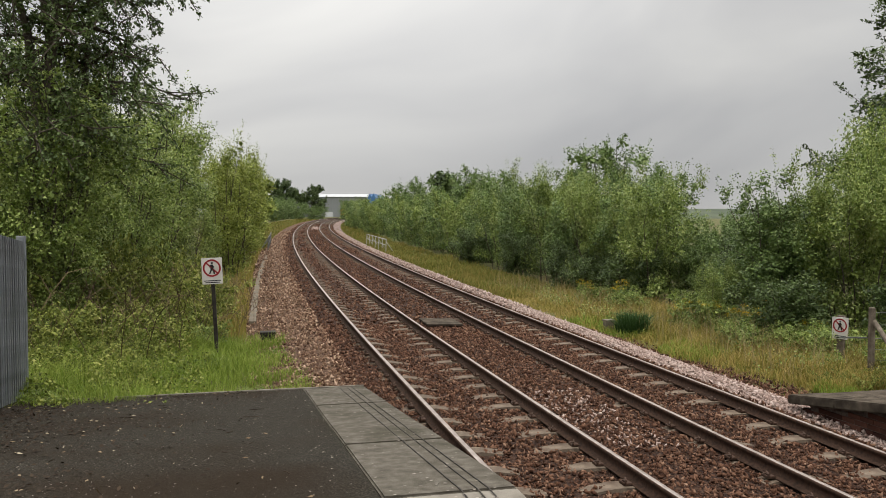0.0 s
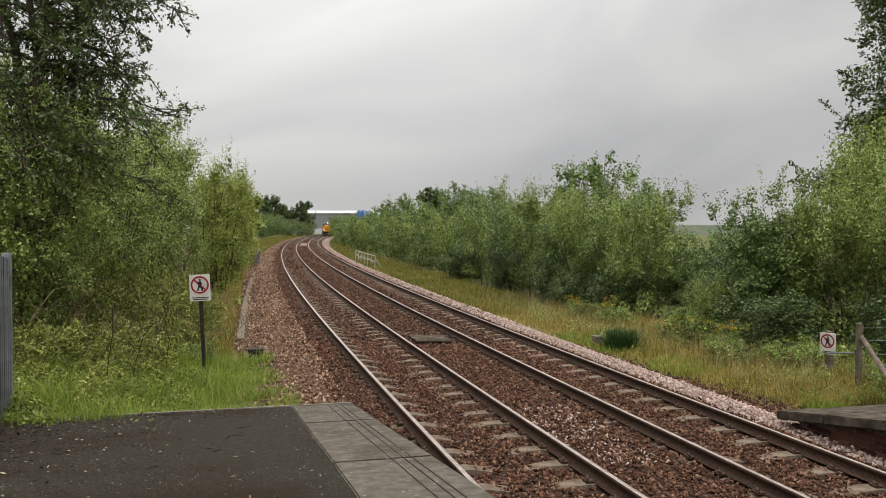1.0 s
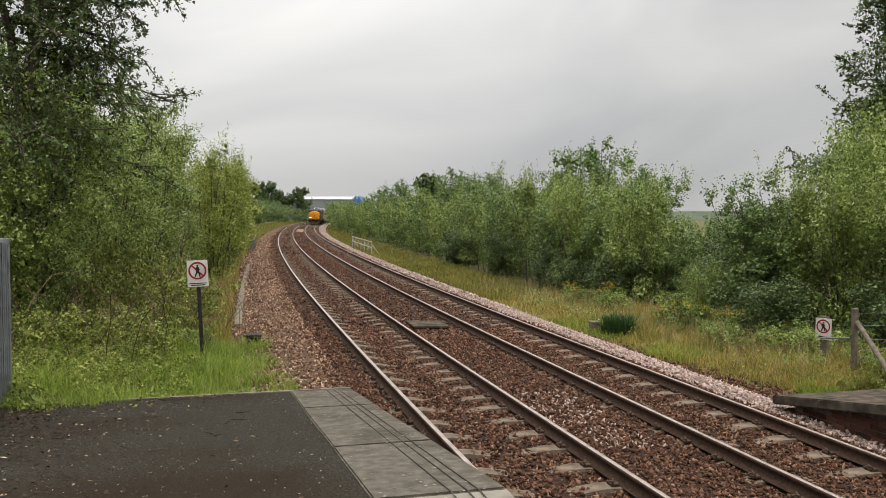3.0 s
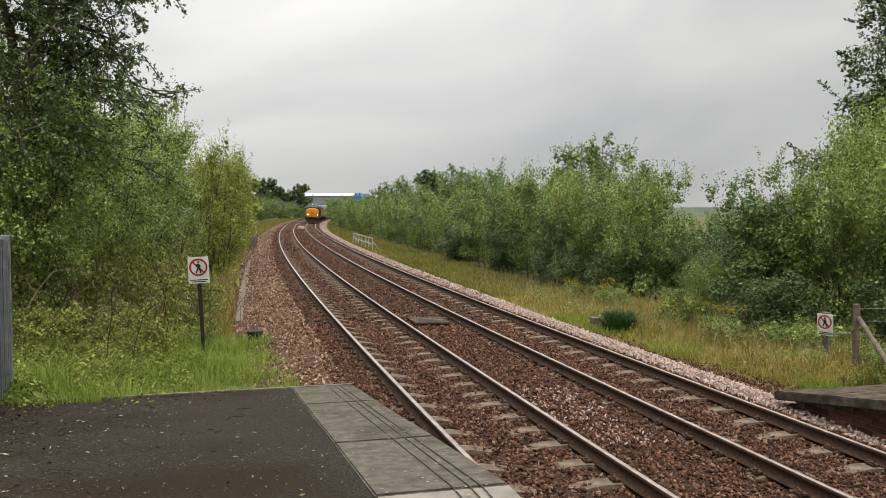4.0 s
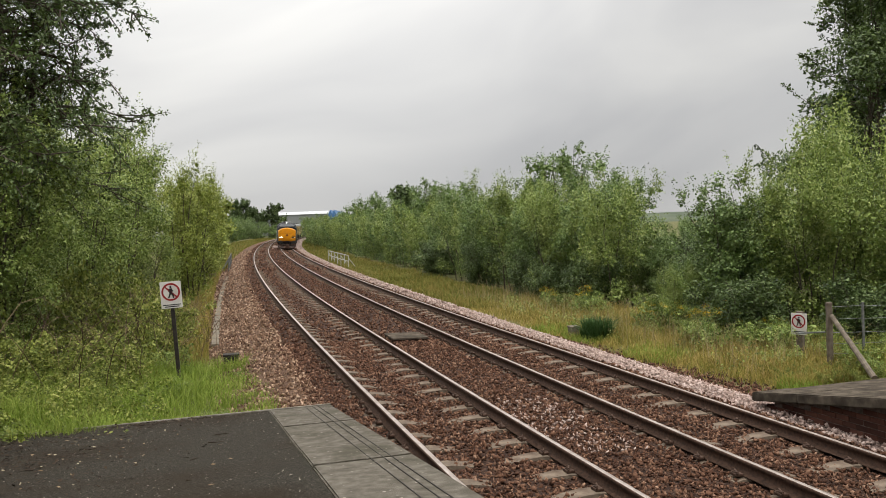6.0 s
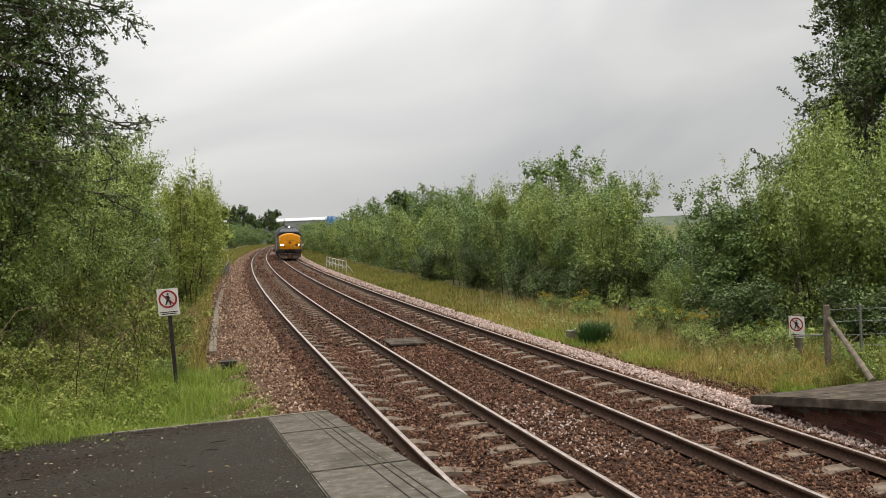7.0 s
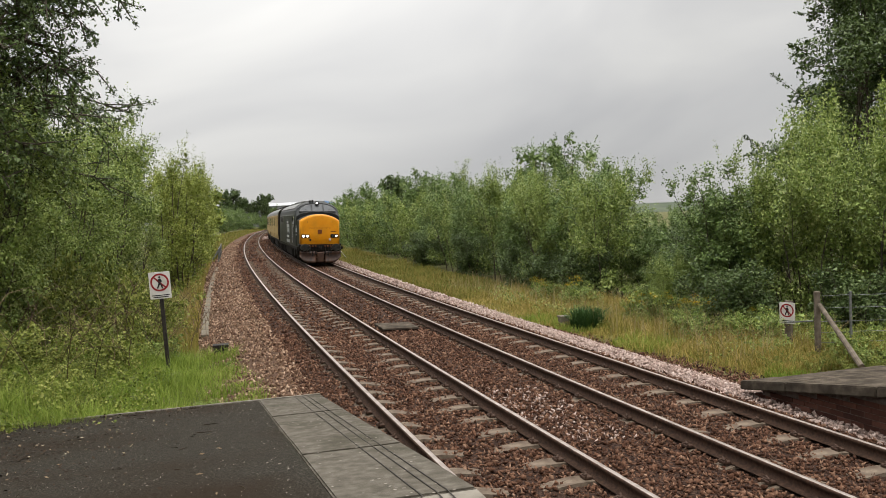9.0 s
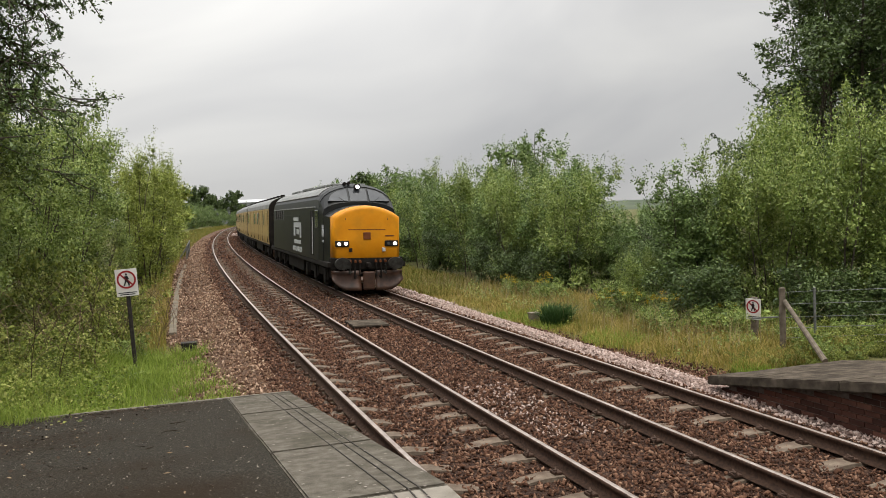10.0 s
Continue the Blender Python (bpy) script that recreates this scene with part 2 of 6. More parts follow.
M["coach_yellow"] = mat("faded_coach_yellow", [(0.3, (0.333, 0.222, 0.074)), (0.7, (0.392, 0.274, 0.104))], 2, 0.45, 0.05, 40, stain=((0.244, 0.163, 0.0629), 0.5), sscale=1.2)
M["loco_grey"] = mat("dark_slate_loco_paint", [(0.3, (0.00444, 0.00577, 0.00607)), (0.7, (0.00888, 0.0107, 0.0109))], 2, 0.45, 0.05, 40, stain=((0.0222, 0.0207, 0.0178), 0.4), sscale=2, spec=0.25)
M["roof_grey"] = mat("grimy_grey_roof", [(0.3, (0.148, 0.152, 0.148)), (0.7, (0.244, 0.248, 0.24))], 3, 0.5, 0.1, 40, stain=((0.074, 0.0703, 0.0629), 0.6), sscale=1.5)
M["underframe"] = mat("brake_dust_black", [(0.3, (0.00444, 0.0037, 0.00318)), (0.7, (0.0148, 0.0115, 0.00903))], 5, 0.8, 0.3, 40)
M["plough"] = mat("dirty_brown_plough", [(0.3, (0.0222, 0.0111, 0.00666)), (0.7, (0.074, 0.0355, 0.0215))], 5, 0.45, 0.2, 40, stain=((0.0222, 0.0163, 0.0133), 0.6), sscale=3, spec=0.3)
M["buffer"] = mat("greasy_buffer_steel", [(0.3, (0.0185, 0.0178, 0.0163)), (0.7, (0.0592, 0.0577, 0.0533))], 8, 0.35, 0.1, 40, metal=0.7)
M["cab_glass"] = mat("grey_cab_glass", [(0.3, (0.0296, 0.0326, 0.0355)), (0.7, (0.0533, 0.0562, 0.0592))], 2, 0.12, 0, spec=0.4)
M["letter"] = mat("pale_lettering", [(0.3, (0.37, 0.385, 0.392)), (0.7, (0.459, 0.474, 0.481))], 6, 0.5, 0, 10)
M["panel_brown"] = mat("brown_marker_plate", [(0.3, (0.0962, 0.0296, 0.0111)), (0.7, (0.148, 0.0481, 0.0148))], 6, 0.5, 0, 10)
M["lamp"] = glowing("lit_headlamp", (1.0, 0.86, 0.62), 16.0)
M["lamp_dim"] = glowing("lit_marker_lamp", (1.0, 0.97, 0.93), 5.0)
M["hill"] = mat("far_hillside", [(0.3, (0.0518, 0.0666, 0.0444)), (0.7, (0.0888, 0.104, 0.0666))], 0.02, 1.0, 0)
M["bare_earth"] = mat("dry_trodden_earth", [(0.3, (0.118, 0.0851, 0.0518)), (0.7, (0.207, 0.152, 0.0888))], 6, 0.95, 0.8, 30, stain=((0.148, 0.141, 0.0592), 0.5), sscale=1.5, bdist=0.04)
M["grit"] = mat("pale_grit", [(0.2, (0.074, 0.0629, 0.0518)), (0.8, (0.296, 0.259, 0.222))], 5, 0.9, 0, by="island")
M["twig"] = mat("dark_dead_twigs", [(0.2, (0.0148, 0.00962, 0.00592)), (0.8, (0.0444, 0.0296, 0.0185))], 4, 0.9, 0, by="island")
M["cess_stone"] = mat("pale_brown_granite_chips", [(0.16, (0.0406, 0.0196, 0.011)), (0.4, (0.135, 0.077, 0.0472)), (0.6, (0.243, 0.153, 0.102)), (0.8, (0.451, 0.328, 0.236))], 30, 0.9, 0.4, 90, by="island")
M["cess_bed"] = mat("pale_brown_ballast_bed", [(0.32, (0.036, 0.0179, 0.0102)), (0.5, (0.108, 0.0613, 0.0377)), (0.68, (0.216, 0.141, 0.0942))], 28, 0.95, 1.0, 30, stain=((0.0666, 0.0374, 0.0255), 0.5), bdist=0.08)
M["straw"] = mat("straw_seed_stalks", [(0.2, (0.222, 0.17, 0.074)), (0.8, (0.407, 0.333, 0.178))], 0.6, 0.8, 0, by="island", translucent=0.25, spec=0.1)
M["dark_stone"] = mat("dark_weathered_stone", [(0.28, (0.0333, 0.0266, 0.02)), (0.5, (0.0703, 0.057, 0.0437)), (0.78, (0.141, 0.117, 0.091))], 6, 0.95, 0.6, 110, stain=((0.0222, 0.0192, 0.0148), 0.75), sscale=1.7, spec=0.05)
M["grass_far"] = mat("far_verge_grass", [(0.15, (0.0842, 0.0986, 0.0184)), (0.5, (0.163, 0.16, 0.0352)), (0.8, (0.277, 0.205, 0.0696))], 0.25, 0.7, 0, by="island", translucent=0.3, spec=0.1)

# ---- mesh helpers ----


def thing(name, label, category, group="", kind="", m=None):
    ob = tagged(new(name), label, category, group, kind)
    if m is not None:
        ob.matrix_basis = m
    return ob


def child(ob, parent, label=""):
    ob.parent = parent
    return tagged(ob, label) if label else ob


def as_mesh(name, bm, *mats):
    me = bpy.data.meshes.new(name)
    bm.normal_update()
    bm.to_mesh(me)
    bm.free()
    for m in mats:
        me.materials.append(m)
    return me


def part(name, bm, material, parent, label=""):
    return child(new(name, as_mesh(name, bm, material)), parent, label)


def box(bm, x0, y0, z0, x1, y1, z1, bevel=0.0, m=None):
    r = bmesh.ops.create_cube(bm, size=1.0)
    vs = r["verts"]
    mm = Matrix.Translation(((x0 + x1) / 2, (y0 + y1) / 2, (z0 + z1) / 2)) @ Matrix.Diagonal((x1 - x0, y1 - y0, z1 - z0, 1))
    bmesh.ops.transform(bm, matrix=(m @ mm) if m is not None else mm, verts=vs)
    if bevel:
        es = list({e for v in vs for e in v.link_edges})
        bmesh.ops.bevel(bm, geom=es, offset=bevel, segments=2, affect="EDGES", profile=0.5)
    return bm


def boxed(*a, **k):
    return box(bmesh.new(), *a, **k)


def cyl(bm, p0, p1, r0, r1=None, n=12):
    p0, p1 = Vector(p0), Vector(p1)
    d = p1 - p0
    m = Matrix.Translation((p0 + p1) / 2) @ d.to_track_quat("Z", "Y").to_matrix().to_4x4()
    bmesh.ops.create_cone(bm, cap_ends=True, segments=n, radius1=r0, radius2=r0 if r1 is None else r1, depth=d.length, matrix=m)
    return bm


def rod(p0, p1, r0, r1=None, n=12):
    return cyl(bmesh.new(), p0, p1, r0, r1, n)


def np_mesh(name, verts, faces, *mats, smooth=False):
    """A mesh from arrays; faces all of one size."""
    verts, faces = np.asarray(verts, np.float32), np.asarray(faces, np.int32)
    me = bpy.data.meshes.new(name)
    k = faces.shape[1]
    me.vertices.add(len(verts)); me.vertices.foreach_set("co", verts.ravel())
    me.loops.add(faces.size); me.loops.foreach_set("vertex_index", faces.ravel())
    me.polygons.add(len(faces))
    me.polygons.foreach_set("loop_start", np.arange(0, faces.size, k, dtype=np.int32))
    if smooth:
        me.polygons.foreach_set("use_smooth", np.ones(len(faces), bool))
    me.update(calc_edges=True)
    for m in mats:
        me.materials.append(m)
    return me


# ---- the lie of the land ----
CANT = 0.0345          # both tracks lie in one plane, canted towards the inside of the curve
SPACING = 3.14         # between the centre lines
HALF = 0.7525          # rail head centre from the centre line


def poly_x(y):
    u = y / 100
    return 3.2927 + u * (-28.554 + u * (7.872 + u * (-2.601 + u * 0.4712))) + 0.00016 * np.clip(y - 105, 0, 200) ** 2


def _line():
    ys = np.arange(-40, 280, 0.5)
    xs = poly_x(ys)
    pts = list(zip(xs, ys))
    h = math.atan2(xs[-1] - xs[-2], 0.5)
    for i in range(500):
        h += 0.5 * 0.0013
        x, y = pts[-1]
        pts.append((x + 0.5 * math.sin(h), y + 0.5 * math.cos(h)))
    p = np.array(pts)
    d = np.hypot(*np.diff(p, axis=0).T)
    s = np.concatenate([[0], np.cumsum(d)])
    s -= np.interp(0, p[:, 1], s)
    g = np.gradient(p, axis=0)
    return s, p, np.arctan2(g[:, 0], g[:, 1])


LINE_S, LINE_P, LINE_H = _line()


def bed_z(x, y):
    """The plane of the rail heads; the line climbs a little in the distance."""
    return -CANT * np.clip(x, -45, 14) + 0.006 * np.clip(y - 110, 0, 180)


def on_track(s, off, dz=0.0):
    """A point beside the first track's centre line: s along it, off to the right, dz above the plane of the rail heads."""
    x, y, h = np.interp(s, LINE_S, LINE_P[:, 0]), np.interp(s, LINE_S, LINE_P[:, 1]), np.interp(s, LINE_S, LINE_H)
    x, y = x + off * np.cos(h), y - off * np.sin(h)
    return np.stack([x, y, bed_z(x, y) + dz], -1)


def track_frame(s, off, dz=0.0):
    """x across to the right, y onward, z square to the bed."""
    p, q, r = (Vector(on_track(*a)) for a in ((s, off, dz), (s + 0.5, off, dz), (s, off + 0.5, dz)))
    f = (q - p).normalized(); x = (r - p).normalized(); u = x.cross(f).normalized(); x = f.cross(u)
    m = Matrix((x, f, u)).transposed().to_4x4()
    m.translation = p
    return m


def off_of(x, y):
    """How far to the right of the first track's centre line."""
    i = np.clip(np.searchsorted(LINE_P[:620, 1], y), 1, 619)
    h = LINE_H[i]
    return (x - np.interp(y, LINE_P[:620, 1], LINE_P[:620, 0])) * np.cos(h)


def hash_noise(x, y, f):
    return np.sin(x * f * 1.7 + 1.3 * np.sin(y * f * 1.1 + 0.7)) * np.cos(y * f * 1.3 + 1.9 * np.sin(x * f * 0.6))


def ground_z(x, y):
    o = off_of(x, y)
    z = bed_z(x, y) - 0.50
    z = z + np.clip((np.abs(o - SPACING / 2) - 4.6) / 3.0, 0, 1) * 0.12
    # the left side by the platform's end stands higher
    z = z + np.clip((-o - 2.2) / 2.5, 0, 1) * np.clip((24 - y) / 10, 0, 1) * 0.42
    away = np.clip((np.abs(o) - 5) / 6, 0, 1)
    return z + away * 0.12 * hash_noise(x, y, 0.35)


def build_ground():
    def axis(a, b, near, step):
        out, v = [0.0], step
        while out[-1] < b:
            out.append(out[-1] + v)
            if out[-1] > near:
                v *= 1.18
        neg, v = [0.0], step
        while neg[-1] > a:
            neg.append(neg[-1] - v)
            if -neg[-1] > near:
                v *= 1.18
        return np.array(sorted(set(neg + out)))
    xs, ys = axis(-2500, 2500, 40, 0.8), axis(-600, 4000, 60, 0.8)
    X, Y = np.meshgrid(xs, ys)
    Z = ground_z(X, Y)
    n, k = len(xs), len(ys)
    i = np.arange(n * k).reshape(k, n)
    f = np.stack([i[:-1, :-1], i[:-1, 1:], i[1:, 1:], i[1:, :-1]], -1).reshape(-1, 4)
    ob = new("ground", np_mesh("ground", np.stack([X, Y, Z], -1).reshape(-1, 3), f, M["soil"], smooth=True))
    tagged(ob, "rough grassy soil beside and beyond the railway", "ground", kind="structure")


build_ground()


def ribbon(name, ss, offs, zs, material, label, category):
    """A sheet along the line with a cross profile."""
    V = np.concatenate([on_track(ss, o, z)[:, None, :] for o, z in zip(offs, zs)], 1)
    n, k = V.shape[1], V.shape[0]
    i = np.arange(n * k).reshape(k, n)
    f = np.stack([i[:-1, :-1], i[:-1, 1:], i[1:, 1:], i[1:, :-1]], -1).reshape(-1, 4)
    return tagged(new(name, np_mesh(name, V.reshape(-1, 3), f, material, smooth=True)), label, category, kind="structure")


BED_S = np.concatenate([np.arange(-30, 60, 0.5), np.arange(60, 520, 2.0)])
# cross profile of the ballast: left shoulder, near track, six foot, far track
BED_O = [-1.55, -1.2, 0.0, 1.2, 1.57, 1.94, 3.14, 4.34, 4.55]
BED_Z = [-0.195, -0.19, -0.205, -0.19, -0.185, -0.19, -0.205, -0.19, -0.19]
ribbon("ballast_bed", BED_S, BED_O, BED_Z, M["ballast"], "reddish brown granite ballast under both railway tracks", "ballast")
CESS_O, CESS_Z = [-3.7, -2.9, -2.2, -1.5, -1.35], [-0.60, -0.37, -0.25, -0.185, -0.19]
ribbon("ballast_cess", BED_S, CESS_O, CESS_Z, M["cess_bed"], "paler brown ballast sloping away beside the near track", "ballast")
PINK_O, PINK_Z = [4.5, 4.75, 5.1, 5.75, 6.1], [-0.20, -0.17, -0.20, -0.44, -0.60]
ribbon("ballast_shoulder", BED_S, PINK_O, PINK_Z, M["pink_bed"], "fresh pale pink ballast shoulder outside the far track", "ballast")


def stones(name, rng, count, s0, s1, offs, zs, size, material, label, skip=None, power=1.0):
    """Loose angular chips lying on the bed."""
    s = s0 + (s1 - s0) * rng.random(count) ** power
    o = offs[0] + (offs[-1] - offs[0]) * rng.random(count)
    if skip is not None:
        keep = skip(s, o, rng)
        s, o = s[keep], o[keep]
    n = len(s)
    c = on_track(s, o, np.interp(o, offs, zs) + size * rng.uniform(-0.15, 0.5, n))
    base = np.array([[1, 0, 0], [-1, 0, 0], [0, 1, 0], [0, -1, 0], [0, 0, 1], [0, 0, -1]], float)
    v = (base[None] * rng.uniform(0.6, 1.15, (n, 6, 1)) + rng.normal(0, 0.22, (n, 6, 3))) * (size * rng.uniform(0.5, 1.2, (n, 1, 1)) * 0.68) * np.array([1.35, 0.95, 0.5])
    q = rng.normal(size=(n, 4)); q /= np.linalg.norm(q, axis=1)[:, None]
    w, x, y, z = q.T
    R = np.stack([1 - 2 * (y * y + z * z), 2 * (x * y - z * w), 2 * (x * z + y * w), 2 * (x * y + z * w), 1 - 2 * (x * x + z * z), 2 * (y * z - x * w),
                  2 * (x * z - y * w), 2 * (y * z + x * w), 1 - 2 * (x * x + y * y)], -1).reshape(n, 3, 3)
    v = np.einsum("nij,nkj->nki", R, v) + c[:, None, :]
    f = np.array([[0, 2, 4], [2, 1, 4], [1, 3, 4], [3, 0, 4], [2, 0, 5], [1, 2, 5], [3, 1, 5], [0, 3, 5]])
    f = (f[None] + 6 * np.arange(n)[:, None, None]).reshape(-1, 3)
    return tagged(new(name, np_mesh(name, v.reshape(-1, 3), f, material)), label, "ballast", kind="stuff")


PITCH = 0.68


def open_ballast(s, o, rng):
    """Keeps the sleepers' tops by the rails mostly free of chips."""
    fr = np.abs(((s / PITCH) + 0.5) % 1.0 - 0.5) * PITCH
    a = np.minimum(np.abs(o), np.abs(o - SPACING))
    bare = 0.72 + 0.25 * np.sin(np.floor(s / PITCH + 0.5) * 12.9)
    inner = (fr < 0.12) & (a > 0.4) & (a < 0.74) & (rng.random(len(s)) < bare)
    outer = (fr < 0.12) & (a > 0.76) & (a < 1.02) & (rng.random(len(s)) < 0.5)
    covered = inner | outer
    rail = np.abs(a - HALF) < 0.09
    return ~covered & ~rail


rng = np.random.default_rng(4)
stones("ballast_stones", rng, 46000, 4.0, 20, BED_O, BED_Z, 0.047, M["stone"], "loose reddish brown ballast stones between the rails", open_ballast, 1.2)
stones("ballast_stones", rng, 17000, 18, 60, BED_O, BED_Z, 0.066, M["stone"], "loose reddish brown ballast stones farther along the line", open_ballast, 1.25)
stones("ballast_stones", rng, 5000, 55, 160, BED_O, BED_Z, 0.14, M["stone"], "reddish brown ballast stones in the distance", open_ballast, 1.2)
stones("cess_stones", rng, 11000, 7.0, 30, CESS_O, CESS_Z, 0.055, M["cess_stone"], "loose pale brown ballast stones beside the near track", None, 1.2)
stones("cess_stones", rng, 6000, 28, 110, CESS_O, CESS_Z, 0.08, M["cess_stone"], "pale brown ballast stones farther along the near track", None, 1.2)
stones("pale_stones", rng, 320, 9.4, 12.6, [1.05, 1.5, 2.0], [-0.185, -0.175, -0.185], 0.042, M["pink_stone"], "pale stained ballast stones between the tracks", None)
stones("pale_stones", rng, 260, 120, 132, [1.2, 1.6, 2.1], [-0.18, -0.15, -0.18], 0.18, M["pink_stone"], "pale ballast heap between the tracks in the distance", None)
stones("shoulder_stones", rng, 15000, 5.0, 26, PINK_O, PINK_Z, 0.052, M["pink_stone"], "loose pale pink ballast stones on the shoulder", None, 1.15)
stones("edge_stones", rng, 5200, 8.5, 21, [5.6, 6.1, 6.9], [-0.40, -0.47, -0.44], 0.055, M["stone"], "dark reddish stones spilt along the verge's edge", lambda s, o, g: o < 6.2 + 0.6 * np.clip((17.5 - s) / 3, 0, 1) + g.normal(0, 0.15, len(s)), 1.0)
stones("shoulder_stones", rng, 4500, 24, 120, PINK_O, PINK_Z, 0.1, M["pink_stone"], "loose pale pink ballast stones on the far shoulder", None, 1.3)


# ---- tracks ----
def rail_mesh(s_from, s_to, off):
    prof = [(-0.07, -0.159), (-0.07, -0.148), (-0.012, -0.125), (-0.009, -0.05), (-0.035, -0.036), (-0.036, -0.008), (-0.027, 0.0),
            (0.027, 0.0), (0.036, -0.008), (0.035, -0.036), (0.009, -0.05), (0.012, -0.125), (0.07, -0.148), (0.07, -0.159)]
    ss = np.concatenate([np.arange(s_from, 60, 0.6), np.arange(60, s_to, 2.5)])
    V = np.concatenate([on_track(ss, off + o, z)[:, None, :] for o, z in prof], 1)
    n, k = len(prof), len(ss)
    i = np.arange(n * k).reshape(k, n)
    j = np.roll(i, -1, axis=1)
    f = np.stack([i[:-1], i[1:], j[1:], j[:-1]], -1)
    me = np_mesh("rail", V.reshape(-1, 3), f.reshape(-1, 4), M["rust"], M["shine"])
    idx = np.zeros(f.shape[:2], np.int32)
    idx[:, 6] = 1
    me.polygons.foreach_set("material_index", idx.ravel())
    return me


def sleeper_mesh():
    bm = bmesh.new()
    box(bm, -1.25, -0.125, -0.36, 1.25, 0.125, -0.158)
    bmesh.ops.subdivide_edges(bm, edges=[e for e in bm.edges if abs(e.verts[0].co.x - e.verts[1].co.x) > 1], cuts=9)
    for v in bm.verts:
        if v.co.z > -0.2:
            v.co.y *= 0.86
            a = abs(v.co.x)
            v.co.z -= 0.07 * max(0, 1 - a / 0.5) + (0.05 if a > 0.95 else 0)
    return as_mesh("sleeper", bm, M["sleeper"])


def clip_mesh():
    bm = bmesh.new()
    box(bm, -0.045, -0.06, -0.158, 0.045, 0.06, -0.125, 0.008)
    cyl(bm, (-0.03, -0.07, -0.115), (0.035, 0.07, -0.12), 0.011, n=6)
    cyl(bm, (0.02, -0.055, -0.13), (0.03, 0.06, -0.105), 0.011, n=6)
    return as_mesh("clip", bm, M["clip"])


SLEEPER, CLIP = sleeper_mesh(), clip_mesh()


def build_track(off, label):
    tr = thing("railway_track", label, "railway track", "pair of running lines")
    for r in (-HALF, HALF):
        child(new("rail", rail_mesh(-30, 470, off + r)), tr, "rusty flat-bottomed rail with a polished running head")
    for k in range(-6, 190):
        s = (k + 0.5) * PITCH - PITCH / 2
        ob = child(new("sleeper", SLEEPER), tr)
        ob.matrix_basis = track_frame(s, off, 0.006 * math.sin(k * 2.3)) @ pose(0.015 * math.sin(k * 5.1), 0, 0, 0, 0, 0.8 * math.sin(k * 3.7))
        if 4 < s < 26:
            for r in (-HALF, HALF):
                for d in (-0.1, 0.1):
                    c = child(new("clip", CLIP), ob)
                    c.matrix_basis = pose(r + d, 0, 0, 0, 0, 0 if d > 0 else 180)
    far = bmesh.new()
    for k in range(190, 680):
        s = k * PITCH
        box(far, -1.25, -0.12, -0.3, 1.25, 0.12, -0.165, m=track_frame(s, off))
    child(new("far_sleepers", as_mesh("far_sleepers", far, M["sleeper"])), tr)["kind"] = "stuff"
    return tr


build_track(0.0, "near railway track on concrete sleepers, polished rail heads")
build_track(SPACING, "far railway track on concrete sleepers, canted into the curve")

# ---- near platform: its end ramps down along the track ----
P1 = Matrix(((-0.258, -0.966, 0, 0.363), (0.966, -0.258, 0, 4.55), (0, 0, 1, 0), (0, 0, 0, 1)))   # x along the edge, y away from the track
RAMP1, TOP1, END1 = 0.11, 0.93, 6.07


def p1z(u):
    return TOP1 - RAMP1 * max(0.0, u)


def slab(bm, u0, u1, v0, v1, thick, zf, bevel=0.012, lift=0.0):
    vs = box(bm, u0, v0, 0, u1, v1, 1)
    vs = [v for v in bm.verts if not v.tag]
    for v in vs:
        v.co.z = zf(v.co.x) + lift - (0 if v.co.z > 0.5 else thick)
        v.tag = True
    return bm


def build_platform_one():
    pf = thing("platform_near", "near station platform, dark asphalt with a concrete coping, ramped end", "platform", kind="structure", m=P1)
    bm = bmesh.new()
    slab(bm, -9.0, 0.0, 0.79, 4.3, 1.3, p1z); slab(bm, 0.0, END1, 0.79, 4.3, 1.2, p1z)
    bmesh.ops.subdivide_edges(bm, edges=bm.edges[:], cuts=6, use_grid_fill=True)
    part("asphalt_surface", bm, M["asphalt"], pf, "worn dark asphalt with fallen leaves")
    cuts = [(-9, -7.4), (-7.4, -5.8), (-5.8, -4.2), (-4.2, -2.6), (-2.6, -0.98), (-0.97, -0.01), (0.0, 1.745), (1.755, 2.595), (2.605, 4.29), (4.3, END1)]
    for i, (a, b) in enumerate(cuts):
        bm = bmesh.new()
        slab(bm, a + 0.004, b - 0.004, 0.0, 0.775, 0.13, p1z, lift=0.004 * math.sin(i * 2.1))
        bmesh.ops.bevel(bm, geom=[e for e in bm.edges], offset=0.012, segments=2, affect="EDGES")
        part("coping_slab", bm, M["coping_light"] if i == 5 else M["coping"], pf)
    for v in (0.17, 0.235, 0.33):
        bm = bmesh.new()
        slab(bm, -1.0, 0.0, v, v + 0.007, 0.004, p1z, lift=0.0075); slab(bm, 0.0, END1 - 0.02, v, v + 0.007, 0.004, p1z, lift=0.0075)
        part("groove", bm, M["groove"], pf, "dark scored line along the coping")
    bm = bmesh.new()
    slab(bm, END1 + 0.005, END1 + 0.07, 0.0, 4.2, 0.5, p1z, lift=0.012)
    part("end_kerb", bm, M["coping_light"], pf, "pale concrete edging across the ramp's foot")
    bm = bmesh.new()
    slab(bm, -9.0, 0.0, 0.12, 0.8, 1.0, lambda u: p1z(u) - 0.135); slab(bm, 0.0, END1 - 0.05, 0.12, 0.8, 1.0, lambda u: p1z(u) - 0.135)
    part("retaining_wall", bm, M["brick"], pf, "brick retaining wall under the coping")


build_platform_one()

